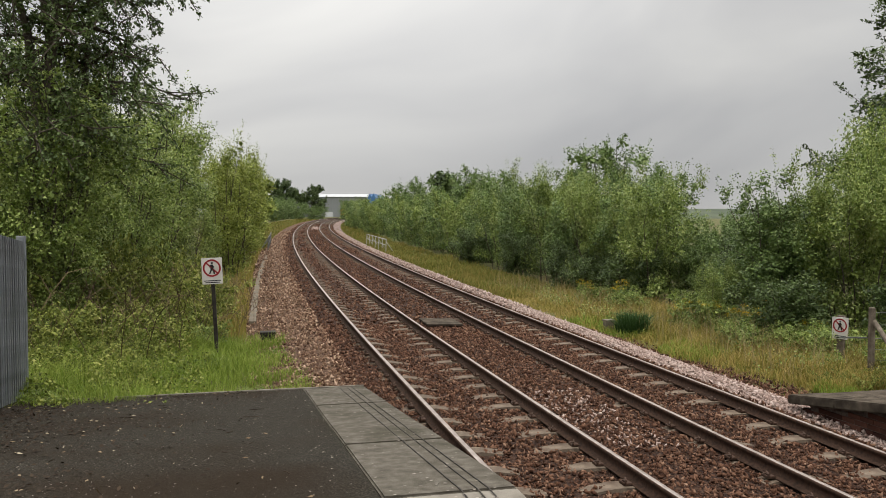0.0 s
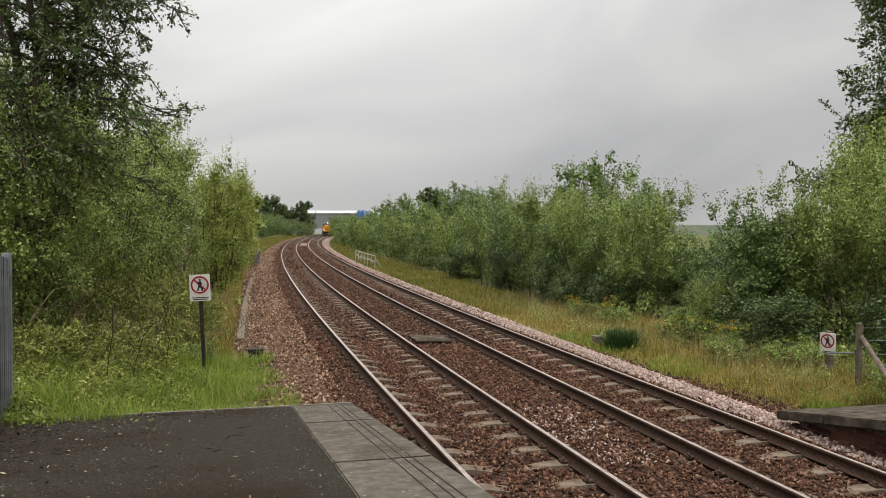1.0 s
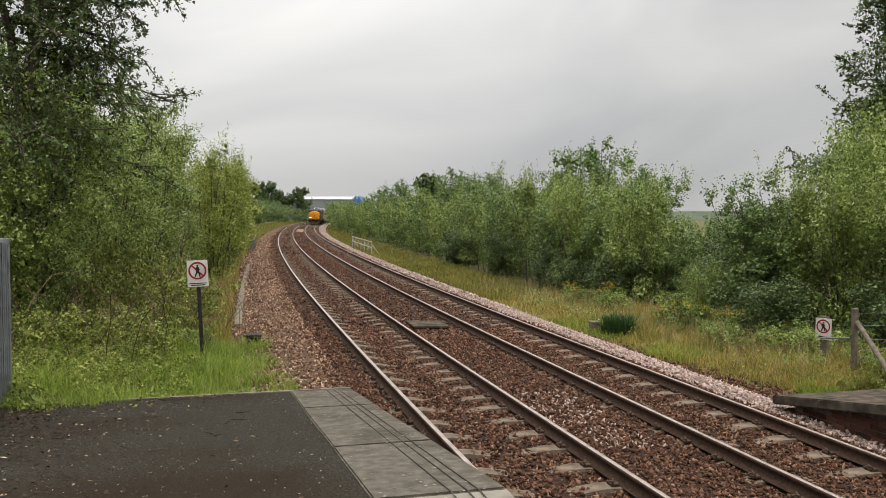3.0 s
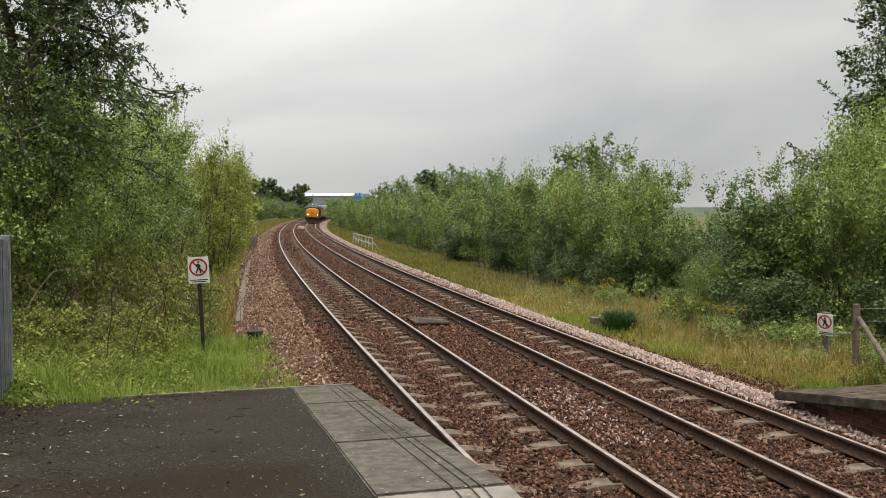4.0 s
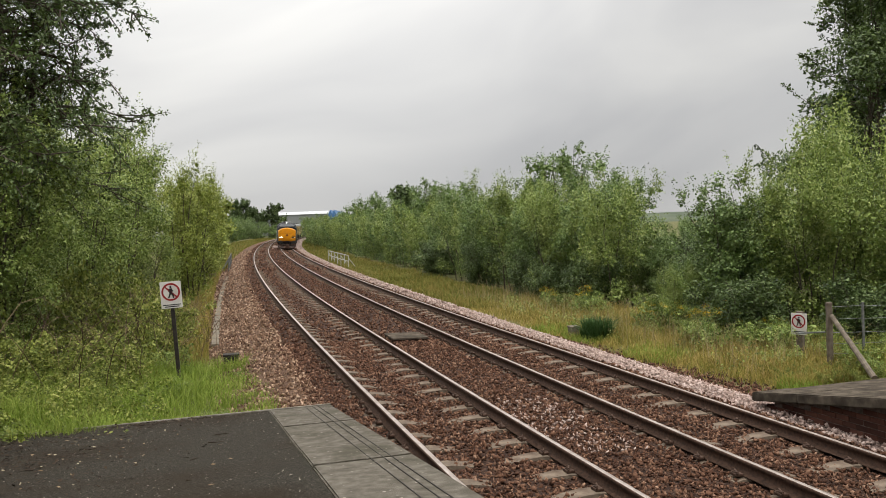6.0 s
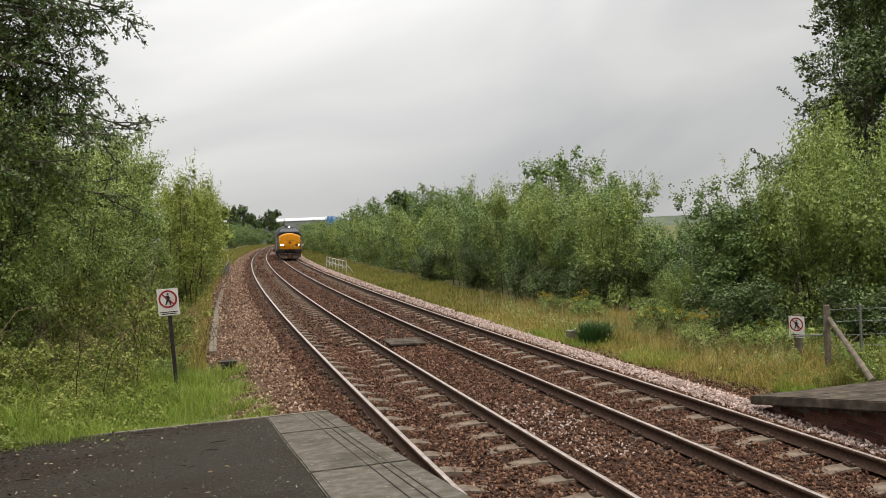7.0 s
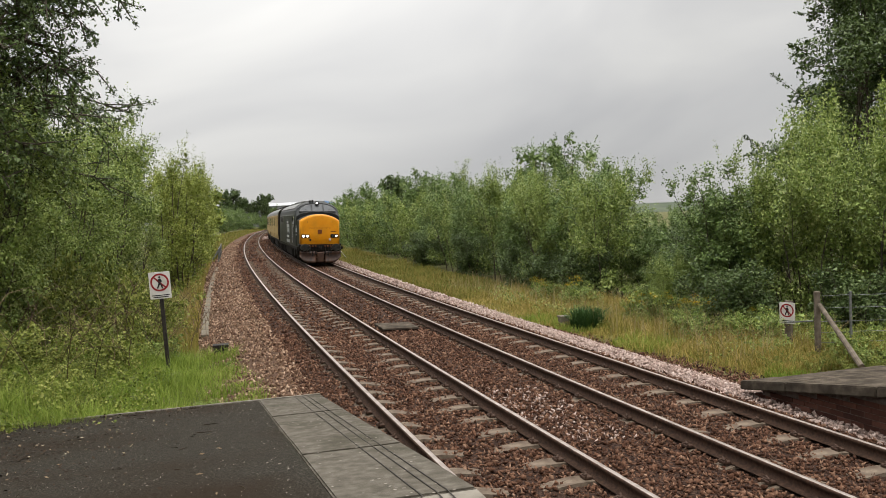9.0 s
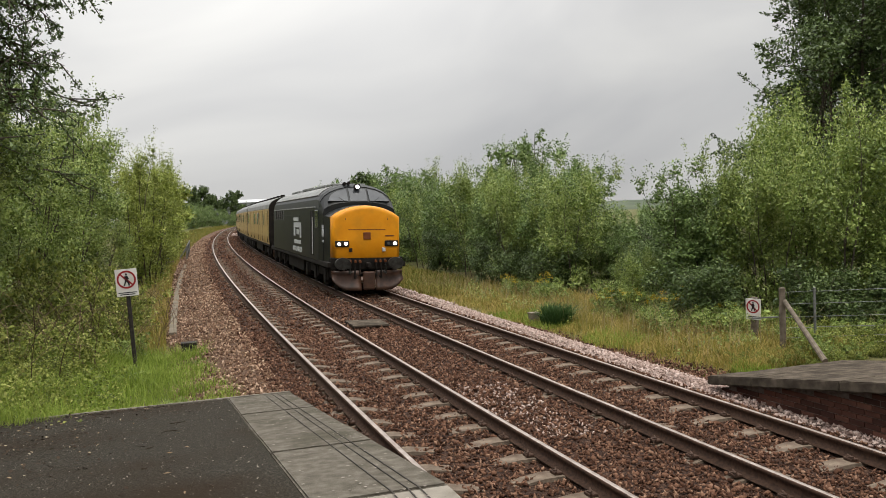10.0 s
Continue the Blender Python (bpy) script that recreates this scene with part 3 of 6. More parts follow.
# ---- far platform ramp ----
A2 = math.atan(0.27)
P2 = Matrix(((math.sin(A2), math.cos(A2), 0, 8.02 - 0.27 * 11.8), (-math.cos(A2), math.sin(A2), 0, 11.8), (0, 0, 1, 0), (0, 0, 0, 1)))  # x back along the edge, y away from the track
TOP2 = 0.74


def p2z(u):
    return min(TOP2, -0.12 + 0.15 * u)


U2 = (TOP2 + 0.12) / 0.15


def build_platform_two():
    pf = thing("platform_far", "far platform ramp of dark stone coping over a red brick wall", "platform", kind="structure", m=P2)
    for a, b in ((0.0, 0.95), (0.96, 2.5), (2.51, 4.1), (4.11, U2), (U2 + 0.01, 8.0)):
        bm = bmesh.new()
        slab(bm, a, b, 0.0, 0.62, 0.13, p2z)
        bmesh.ops.bevel(bm, geom=bm.edges[:], offset=0.014, segments=2, affect="EDGES")
        part("coping_slab", bm, M["dark_stone"], pf)
    bm = bmesh.new()
    slab(bm, 0.02, U2, 0.63, 2.6, 0.5, p2z, lift=-0.01); slab(bm, U2, 12, 0.63, 2.6, 0.9, p2z, lift=-0.01)
    part("ramp_surface", bm, M["dark_stone"], pf, "dark worn ramp surface")
    bm = bmesh.new()
    slab(bm, 0.3, U2, 0.16, 0.62, 1.3, lambda u: p2z(u) - 0.135); slab(bm, U2, 12, 0.16, 0.62, 1.6, lambda u: p2z(u) - 0.135)
    part("wall_core", bm, M["mortar"], pf, "mortar joints of the brick wall")
    br = as_mesh("brick", boxed(-0.108, 0, -0.0325, 0.108, 0.1, 0.0325, 0.004), M["brick"])
    for row in range(16):
        z = -0.62 + row * 0.075
        for k in range(26):
            u = 0.25 + k * 0.226 + (0.113 if row % 2 else 0)
            if p2z(u - 0.11) - 0.135 - 0.04 > z and u < 6.2:
                ob = child(new("brick", br), pf)
                ob.matrix_basis = pose(u, 0.148 + 0.004 * math.sin(k * 7.1 + row * 3.3), z)


build_platform_two()

# ---- plants ----
def unit(v):
    return v / np.maximum(np.linalg.norm(v, axis=-1, keepdims=True), 1e-9)


def tubes(paths, radii, sides=5):
    """Tapered tubes along paths (k points each)."""
    V, F, base = [], [], 0
    for p, r in zip(paths, radii):
        d = unit(np.gradient(p, axis=0))
        ref = np.array([1.0, 0.2, 0.1])
        a = unit(np.cross(d, ref)); b = np.cross(d, a)
        th = np.linspace(0, 2 * math.pi, sides, endpoint=False)
        ring = p[:, None] + (a[:, None] * np.cos(th)[None, :, None] + b[:, None] * np.sin(th)[None, :, None]) * r[:, None, None]
        k = len(p)
        V.append(ring.reshape(-1, 3))
        i = base + np.arange(k * sides).reshape(k, sides)
        j = np.roll(i, -1, 1)
        F.append(np.stack([i[:-1], j[:-1], j[1:], i[1:]], -1).reshape(-1, 4))
        base += k * sides
    return np.concatenate(V), np.concatenate(F)


def leaf_quads(rng, c, size, along=None, narrow=0.55, up=0.5, tri=False, face=None):
    """Kite-shaped leaves at the points c; tri: small ones, of one triangle each."""
    n = len(c)
    d = rng.normal(size=(n, 3))
    if along is not None:
        d = d * 0.8 + along
    d[:, 2] -= 0.25
    d = unit(d)
    nr = rng.normal(size=(n, 3)); nr[:, 2] = np.abs(nr[:, 2]) + up
    if face is not None:
        nr = nr * 0.45 + face
    s = unit(np.cross(d, nr))
    L = size * rng.uniform(0.6, 1.3, (n, 1))
    nn = np.cross(s, d)
    w = L * narrow * 0.5
    if tri:
        v = np.stack([c + s * w * 0.9, c + d * L * 0.95 + s * w * 0.25, c + d * L * 0.35 - s * w * 1.1], 1)
        return v.reshape(-1, 3), np.arange(3 * n).reshape(n, 3)
    v = np.stack([c, c + d * L * 0.45 + s * w + nn * L * 0.06, c + d * L, c + d * L * 0.45 - s * w + nn * L * 0.06], 1)
    return v.reshape(-1, 3), np.arange(4 * n).reshape(n, 4)


def plant(rng, height, spread, stems, leaf, leaves, upright=0.7, low=0.15, narrow=0.5, droop=0.0, base_r=0.3, thick=0.05, branches=9, twigs=5, fullness=1.0, bulge=0.45, core=1200, core_leaf=0.3, splay=0.5, shown=45, loose=1.0, shoots=0, tri=True, lobe=0.2, lobe_z=0.85, spray=0.34, rise=0.0, shoot=1.0):
    """Stem paths with radii, and leaf points with directions."""
    paths, radii, tw, tips = [], [], [], []
    for i in range(stems):
        a = rng.uniform(0, 2 * math.pi)
        out = np.array([math.cos(a), math.sin(a), 0.0])
        lean = spread * splay * rng.uniform(0.1, 1.15) if stems > 1 else spread * 0.08
        h = height * (rng.uniform(0.72, 1.0) if stems > 1 else 1.0)
        t = np.linspace(0, 1, 7)[:, None]
        side = np.array([-out[1], out[0], 0]) * rng.normal(0, 0.08) * height
        p = out * base_r * rng.uniform(0.1, 1) + out * lean * t ** 1.4 + side * np.sin(t * 3.0) * 0.5 + np.array([0, 0, 1.0]) * h * t ** (0.95)
        p[1:-1] += rng.normal(0, 0.012 * height, (5, 3)) * [1, 1, 0.3]
        paths.append(p); radii.append(thick * (h / height) * np.linspace(1, 0.12, 7))
        for b in range(branches):
            f = low + (0.97 - low) * (b + rng.random()) / branches
            q = np.array([np.interp(f * 6, range(7), p[:, k]) for k in range(3)])
            a2 = rng.uniform(0, 2 * math.pi)
            prof = (1 - abs(f - bulge) / max(bulge, 1 - bulge)) ** 0.6 * 0.85 + 0.15
            ln = spread * fullness * prof * rng.uniform(0.45, 1.1) * (0.6 if stems > 3 else 1.0)
            d = unit(np.array([math.cos(a2), math.sin(a2), upright * rng.uniform(0.3, 1.5)]) + out * 0.25)
            tt = np.linspace(0, 1, 5)[:, None]
            bp = q + d * ln * tt + np.array([0, 0, -droop * ln]) * tt ** 2 + rng.normal(0, 0.03 * ln, (5, 3)) * tt
            tips.append(bp[-1] * 0.75 + bp[2] * 0.25)
            if b % 3 == 0:
                tips.append(bp[2])
            paths.append(bp); radii.append(thick * 0.38 * (1 - 0.6 * f) * np.linspace(1, 0.15, 5))
            for k in range(twigs):
                g = 0.25 + 0.75 * (k + rng.random()) / twigs
                r0 = np.array([np.interp(g * 4, range(5), bp[:, m]) for m in range(3)])
                d2 = unit(d * 0.7 + rng.normal(0, 0.75, 3) + [0, 0, upright * 0.5 - droop * 0.9])
                l2 = ln * rng.uniform(0.25, 0.55) * (1.15 - 0.5 * g)
                tw.append((r0, r0 + d2 * l2 + [0, 0, -droop * l2 * 0.5]))
    # young upright shoots stand out of the outline
    ends = [w[1] for w in tw if w[1][2] > height * 0.35]
    for i in range(shoots):
        e = ends[rng.integers(0, len(ends))]
        w = (e - [0, 0, 0.1 * height], e + unit(np.array([*rng.normal(0, 0.22, 2), 1.0])) * height * shoot * rng.uniform(0.04, 0.15))
        tw += [w, w]
    tw = np.array(tw)
    # thin bare twigs reach into the leaves
    some = rng.permutation(len(tw))[: min(len(tw), shown)]
    for i in some:
        paths.append(np.linspace(tw[i, 0], tw[i, 1], 3)); radii.append(thick * 0.09 * np.array([1, 0.7, 0.3]) + 0.002)
    # most leaves clothe rounded clumps about the branch ends, the rest line the twigs
    tips = np.array(tips)
    R = lobe * spread * rng.uniform(0.55, 1.25, len(tips)) * (0.55 + 0.45 * np.clip(1.25 - tips[:, 2] / height, 0, 1))
    n = int(leaves * (1 - spray))
    w = R ** 2
    k = rng.choice(len(tips), n, p=w / w.sum())
    o = rng.normal(size=(n, 3)); o[:, 2] += 0.45
    o = unit(o)
    crease = 1 + 0.22 * np.sin(o[:, 0] * 5.3 + k) * np.cos(o[:, 1] * 4.7 + 2 * k) + 0.16 * np.sin(o[:, 2] * 9 + 3 * k)
    c = tips[k] + o * (R[k] * crease * (0.62 + 0.5 * rng.random(n) ** 0.7))[:, None] * [1, 1, lobe_z]
    c[:, 2] = np.maximum(c[:, 2], 0.04 + 0.1 * rng.random(n))
    tang = unit(np.cross(o, rng.normal(size=(n, 3))))
    d = tang + o * 0.5 + [0, 0, rise]
    a, la = leaf_quads(rng, c, leaf, d, narrow, 0.5, tri, face=o + [0, 0, 0.5])
    m = leaves - n
    k = rng.integers(0, len(tw), m)
    g = rng.random((m, 1)) ** 0.6
    sp = np.linalg.norm(tw[k, 1] - tw[k, 0], axis=1, keepdims=True)
    c = tw[k, 0] * (1 - g) + tw[k, 1] * g + rng.normal(0, 1, (m, 3)) * (0.02 + 0.07 * sp * (1 - g * 0.75)) * loose
    c[:, 2] = np.maximum(c[:, 2], 0.03)
    b, lb = leaf_quads(rng, c, leaf * 0.9, unit(tw[k, 1] - tw[k, 0]) * 0.9, narrow, 0.5, tri)
    a, la = np.concatenate([a, b]), np.concatenate([la, lb + len(a)])
    # broad shaded leaves inside the crown
    k = rng.integers(0, len(tips), core)
    ci = tips[k] * [1, 1, 0.96] + rng.normal(0, 0.3, (core, 3)) * R[k][:, None]
    ci[:, 2] = np.maximum(ci[:, 2], 0.1)
    b, lb = leaf_quads(rng, ci, core_leaf, None, 0.9, 0.8, tri)
    return paths, radii, (np.concatenate([a, b]), np.concatenate([la, lb + len(a)]))


def shrub(name, label, category, seed, leafmat, group="", **kw):
    rg = np.random.default_rng(seed)
    paths, radii, (lv, lf) = plant(rg, **kw)
    ob = thing(name, label, category, group)
    v, f = tubes(paths, radii, 5 if kw["stems"] < 5 else 3)
    child(new("trunk", np_mesh("trunk", v, f, M["bark"])), ob)
    child(new("crown", np_mesh("crown", lv, lf, M[leafmat])), ob)
    return ob


def put(ob, x, y, scale=1.0, turn=0.0, first=False, dz=0.0, sz=1.0):
    m = pose(x, y, float(ground_z(np.array(x), np.array(y))) - 0.05 + dz, 0, 0, turn) @ Matrix.Diagonal((scale, scale, scale * sz, 1))
    if first:
        ob.matrix_basis = m
        return ob
    s = ob.scale.copy()
    ob.scale = (1, 1, 1)
    c = copy_thing(ob, m)
    ob.scale = s
    return c


def spread_out(ob, places):
    """The built plant at the first place, copies at the others. Places: x, y, scale, turn, stretch upward."""
    for i, (x, y, s, a, sz) in enumerate(places):
        if i:
            put(ob, x, y, s, a, sz=sz)
    x, y, s, a, sz = places[0]
    put(ob, x, y, s, a, True, sz=sz)


def at(s, off, scale, turn, sz=1.0):
    """A place beside the line."""
    p = on_track(np.array(float(s)), float(off))
    return float(p[0]), float(p[1]), scale, turn, sz


# scrub behind the far verge
scrub_a = shrub("willow_shrub", "bushy light green willow shrub on the railway bank", "shrub", 11, "leaf_light", "scrub along the far verge",
                height=4.8, spread=2.4, stems=11, leaf=0.09, leaves=30000, upright=0.85, low=0.03, narrow=0.5, branches=8, twigs=5, thick=0.035, base_r=0.8, core=3500, core_leaf=0.12, splay=0.55, shoots=300, shoot=1.7, lobe=0.15, lobe_z=1.4, rise=0.7, spray=0.66)
scrub_b = shrub("birch_shrub", "dense mid green birch shrub on the railway bank", "shrub", 12, "leaf_mid", "scrub along the far verge",
                height=5.0, spread=2.5, stems=9, leaf=0.09, leaves=27000, upright=0.65, low=0.02, narrow=0.72, branches=9, twigs=5, thick=0.04, base_r=0.7, core=3500, core_leaf=0.12, splay=0.55, shoots=70, lobe=0.2)
scrub_c = shrub("alder_shrub", "dark green alder shrub in the scrub", "shrub", 13, "leaf_dark", "scrub along the far verge",
                height=3.6, spread=2.3, stems=10, leaf=0.12, leaves=12000, upright=0.4, low=0.02, narrow=0.72, branches=8, twigs=4, thick=0.04, base_r=0.7, core=2000, core_leaf=0.14, splay=0.7, shoots=20, lobe=0.22)
scrub_d = shrub("willow_shrub", "pale green willow shrub in the distance", "shrub", 14, "leaf_light", "scrub along the far verge",
                height=4.9, spread=2.7, stems=8, leaf=0.125, leaves=13000, upright=0.75, low=0.02, narrow=0.65, branches=7, twigs=4, thick=0.04, base_r=0.9, core=1600, core_leaf=0.18, splay=0.6, shoots=60, lobe=0.2, lobe_z=1.2, rise=0.4, shown=10)
scrub_e = shrub("birch_shrub", "mid green birch shrub in the distance", "shrub", 15, "leaf_mid", "scrub along the far verge",
                height=5.2, spread=2.8, stems=7, leaf=0.125, leaves=11000, upright=0.6, low=0.02, narrow=0.72, branches=8, twigs=4, thick=0.04, base_r=0.9, core=1500, core_leaf=0.18, splay=0.6, shoots=30, lobe=0.22, shown=10)
spread_out(scrub_a, [at(25.6, 10.2, 0.9, 20), at(30.4, 10.6, 0.92, 80), at(36.8, 10.9, 1.05, 200), (9.9, 19.8, 0.84, 140, 1.08), at(45.5, 10.8, 0.95, 300), (10.9, 18.9, 1.0, 250, 1.08), (6.9, 21.3, 0.4, 10, 1.0), (11.9, 21.0, 1.1, 77, 1.1)])
spread_out(scrub_b, [at(28.2, 10.8, 0.96, 0), at(33.4, 10.8, 0.9, 60), at(40.6, 10.9, 1.0, 140), at(33, 13.6, 1.05, 220), at(50.5, 11, 1.0, 300), (8.5, 21.3, 0.86, 190, 0.95), at(43, 14.2, 1.1, 99), (12.8, 18.2, 0.9, 30, 1.0), (7.9, 27.2, 0.6, 15, 1.0), (9.0, 21.9, 0.8, 205, 1.05)])
spread_out(scrub_c, [at(25.8, 9.6, 0.6, 0), at(32.2, 9.5, 0.56, 90), at(38.6, 9.6, 0.62, 180), (7.7, 18.9, 0.6, 270, 0.85), at(48, 9.6, 0.7, 40), (9.8, 17.4, 0.6, 130, 0.9), (11.6, 17.0, 0.62, 300, 0.9), at(29.2, 9.3, 0.5, 33), (8.6, 26.5, 0.6, 12, 1.0), (10.6, 30.5, 0.72, 140, 1.0), (12.5, 36, 0.75, 222, 1.0), (9.9, 24.2, 0.6, 310, 1.0), (15, 42, 0.8, 70, 1.0)])
spread_out(scrub_d, [at(56, 10.8, 1.0, 30), at(67, 10.8, 0.9, 100), at(78, 11, 1.05, 170), at(90, 11, 0.9, 250), at(104, 9.8, 1.0, 45), at(122, 9.5, 0.95, 310), at(143, 8.4, 0.95, 15), at(164, 7.8, 1.05, 200), at(184, 8.6, 1.0, 100), at(61, 14, 1.15, 200), at(84, 14.5, 1.15, 80), at(172, 9.8, 1.1, 260), at(112, 13, 1.15, 140), at(130, 13, 1.15, 200)])
spread_out(scrub_e, [at(61.5, 11, 0.95, 45), at(72.5, 11, 1.0, 250), at(84, 11.2, 0.95, 120), at(97, 11.2, 1.05, 210), at(113, 9.8, 1.0, 280), at(133, 9.0, 1.0, 0), at(154, 8.0, 1.05, 60), at(71, 14.2, 1.2, 10), at(96, 14.5, 1.15, 300), at(195, 8.8, 1.0, 150), at(208, 10, 0.95, 20), (-45, 205, 1.15, 50, 1.0), (-49, 198, 1.2, 150, 1.0), (-47.5, 222, 1.1, 250, 1.0), (-52, 212, 1.25, 340, 1.0), (-42.5, 188, 1.0, 30, 1.0), (-39.5, 172, 0.9, 120, 1.0), (16, 52, 0.62, 0, 1.0), (21, 58, 0.65, 80, 1.0), (19, 70, 0.7, 160, 1.0), (26, 76, 0.7, 240, 1.0), (24, 95, 0.75, 300, 1.0), (34, 100, 0.8, 30, 1.0), (-19, 26, 1.0, 10, 1.0), (-17, 19, 0.9, 200, 1.0), (-24, 36, 1.1, 90, 1.0), (-43.5, 216, 1.0, 200, 0.9), (-41.5, 226, 0.9, 280, 0.85), (-46, 234, 1.1, 20, 0.9), (-50, 228, 1.15, 75, 1.0), (-40.5, 236, 0.9, 130, 0.9)])
tall_tree = shrub("alder_tree", "tall dark alder tree standing above the scrub", "tree", 21, "leaf_dark",
                   height=12.8, spread=4.7, stems=3, leaf=0.14, leaves=60000, upright=0.5, low=0.14, narrow=0.65, branches=24, twigs=6, thick=0.13, base_r=0.4, bulge=0.35, core=5000, core_leaf=0.13, splay=0.3, shown=350, loose=0.8, shoots=20, lobe=0.16, lobe_z=0.75, spray=0.4)
spread_out(tall_tree, [(14.9, 26.4, 1.0, 0, 1.0), (18.8, 28.0, 1.05, 120, 1.05)])
mid_tree = shrub("goat_willow_tree", "rounded grey-green goat willow tree rising behind the scrub", "tree", 22, "leaf_mid",
                 height=7.3, spread=3.9, stems=9, leaf=0.15, leaves=22000, upright=0.5, low=0.1, narrow=0.5, branches=12, twigs=5, thick=0.08, base_r=0.5, core=2600, core_leaf=0.3, splay=0.85, shoots=24, lobe=0.17, bulge=0.6, shown=80)
spread_out(mid_tree, [(8.5, 46, 1.03, 0, 1.0), (11.2, 48, 0.86, 90, 1.0), (1.0, 61, 0.92, 180, 1.0), (4.0, 59, 0.88, 250, 1.0), (-4.6, 95, 1.0, 300, 1.0), (-9.5, 120, 1.0, 60, 0.95), (-22, 180, 1.0, 210, 0.85)])
dark_tree = shrub("dark_tree", "dark broad-leaved tree against the sky", "tree", 23, "leaf_dark",
                  height=9.0, spread=3.4, stems=3, leaf=0.34, leaves=8000, upright=0.55, low=0.03, narrow=0.7, branches=18, twigs=5, thick=0.14, base_r=0.5, core=1200, core_leaf=0.6, bulge=0.3, loose=0.9, splay=0.5, lobe=0.19)
spread_out(dark_tree, [(-0.5, 86, 0.92, 0, 1.12), (-52.0, 238, 1.25, 80, 1.25), (-44.3, 243, 1.1, 160, 1.25), (-48.6, 243, 1.1, 10, 1.15), (-12, 190, 1.0, 200, 0.85), (-57, 235, 1.1, 280, 0.85), (-20, 215, 0.95, 300, 0.85), (-40.5, 330, 1.0, 100, 0.95)])

# the near side: birch, hawthorn and the big overhanging tree
birch = shrub("birch_sapling", "slender yellowish green birch saplings beside the line", "tree", 31, "leaf_birch", "birches along the cutting",
              height=6.6, spread=2.2, stems=9, leaf=0.1, leaves=27000, upright=0.85, low=0.03, narrow=0.55, branches=11, twigs=5, thick=0.045, base_r=0.9, bulge=0.3, core=3000, core_leaf=0.12, splay=0.5, shoots=170, shoot=1.3, lobe=0.15, lobe_z=1.5, rise=0.5, spray=0.55)
spread_out(birch, [at(35.5, -4.3, 0.87, 0), at(41, -4.0, 0.88, 70), at(47, -3.9, 0.92, 160), at(54, -4.0, 0.95, 230), at(30.5, -6.4, 0.92, 300)])
far_birch = shrub("birch_sapling", "light green birch saplings in the distance", "tree", 34, "leaf_birch", "birches along the cutting",
                  height=6.6, spread=2.6, stems=9, leaf=0.22, leaves=8000, upright=0.8, low=0.02, narrow=0.55, branches=9, twigs=4, thick=0.05, base_r=0.9, bulge=0.3, core=1200, core_leaf=0.4, splay=0.55, shoots=40, lobe=0.19, lobe_z=1.2, rise=0.3, shown=10)
spread_out(far_birch, [at(62, -4.2, 0.92, 0), at(70, -4.7, 0.9, 20), at(80, -6.4, 0.9, 120), at(92, -8.0, 0.85, 200), at(108, -9.0, 0.8, 280), at(126, -10.0, 0.8, 40), at(148, -11.0, 0.75, 140), at(172, -11.5, 0.75, 240), at(198, -12.0, 0.75, 330), at(222, -12.5, 0.7, 60)])
hawthorn = shrub("hawthorn_tree", "dense light green hawthorn tree beside the line", "tree", 32, "leaf_light", "hawthorns along the cutting",
                 height=7.6, spread=3.2, stems=7, leaf=0.1, leaves=26000, upright=0.55, low=0.02, narrow=0.62, branches=12, twigs=5, thick=0.07, base_r=0.7, core=3500, core_leaf=0.13, splay=0.6, shoots=50, lobe=0.18)
spread_out(hawthorn, [(-10.4, 26.0, 0.9, 0, 1.0), (-13.2, 32, 1.0, 100, 1.1), (-9.4, 21.5, 0.5, 190, 0.95), (-16.0, 42, 1.1, 260, 1.0), (-9.4, 27.4, 0.46, 40, 1.0), (-13.4, 21.5, 1.0, 150, 1.0), (-11.0, 17.5, 0.62, 75, 1.1), (-7.5, 14.0, 0.42, 200, 1.1), (-8.9, 17.0, 0.5, 20, 1.0), (-8.6, 19.2, 0.45, 120, 1.0), (-9.6, 12.2, 0.5, 260, 1.1), (-11.6, 27.5, 0.92, 210, 1.05), (-7.6, 14.6, 0.66, 330, 1.1), (-9.4, 16.4, 0.8, 60, 1.1), (-8.8, 20.6, 0.62, 15, 1.1), (-9.0, 23.8, 0.62, 290, 1.1)])
big_tree = shrub("overhanging_tree", "large dark tree with drooping twigs overhanging the platform's end", "tree", 33, "leaf_dark",
                 height=12.0, spread=4.5, stems=4, leaf=0.085, leaves=58000, upright=0.32, low=0.3, narrow=0.62, droop=0.38, branches=30, twigs=9, thick=0.15, base_r=0.4, bulge=0.45, core=300, core_leaf=0.1, splay=0.3, shown=900, loose=0.95, lobe=0.1, lobe_z=0.6, spray=0.86)
spread_out(big_tree, [(-7.9, 15.4, 1.0, 160, 1.0)])
bramble = shrub("bramble_thicket", "tangled bramble thicket with browning leaves", "shrub", 41, "leaf_bramble", "brambles by the platform's end",
                height=1.3, spread=1.4, stems=18, leaf=0.068, leaves=11000, upright=0.2, low=0.1, narrow=0.78, droop=0.4, branches=8, twigs=4, thick=0.012, base_r=1.0, core=900, core_leaf=0.09, splay=0.8, shoots=40, tri=True, lobe=0.14, spray=0.5)
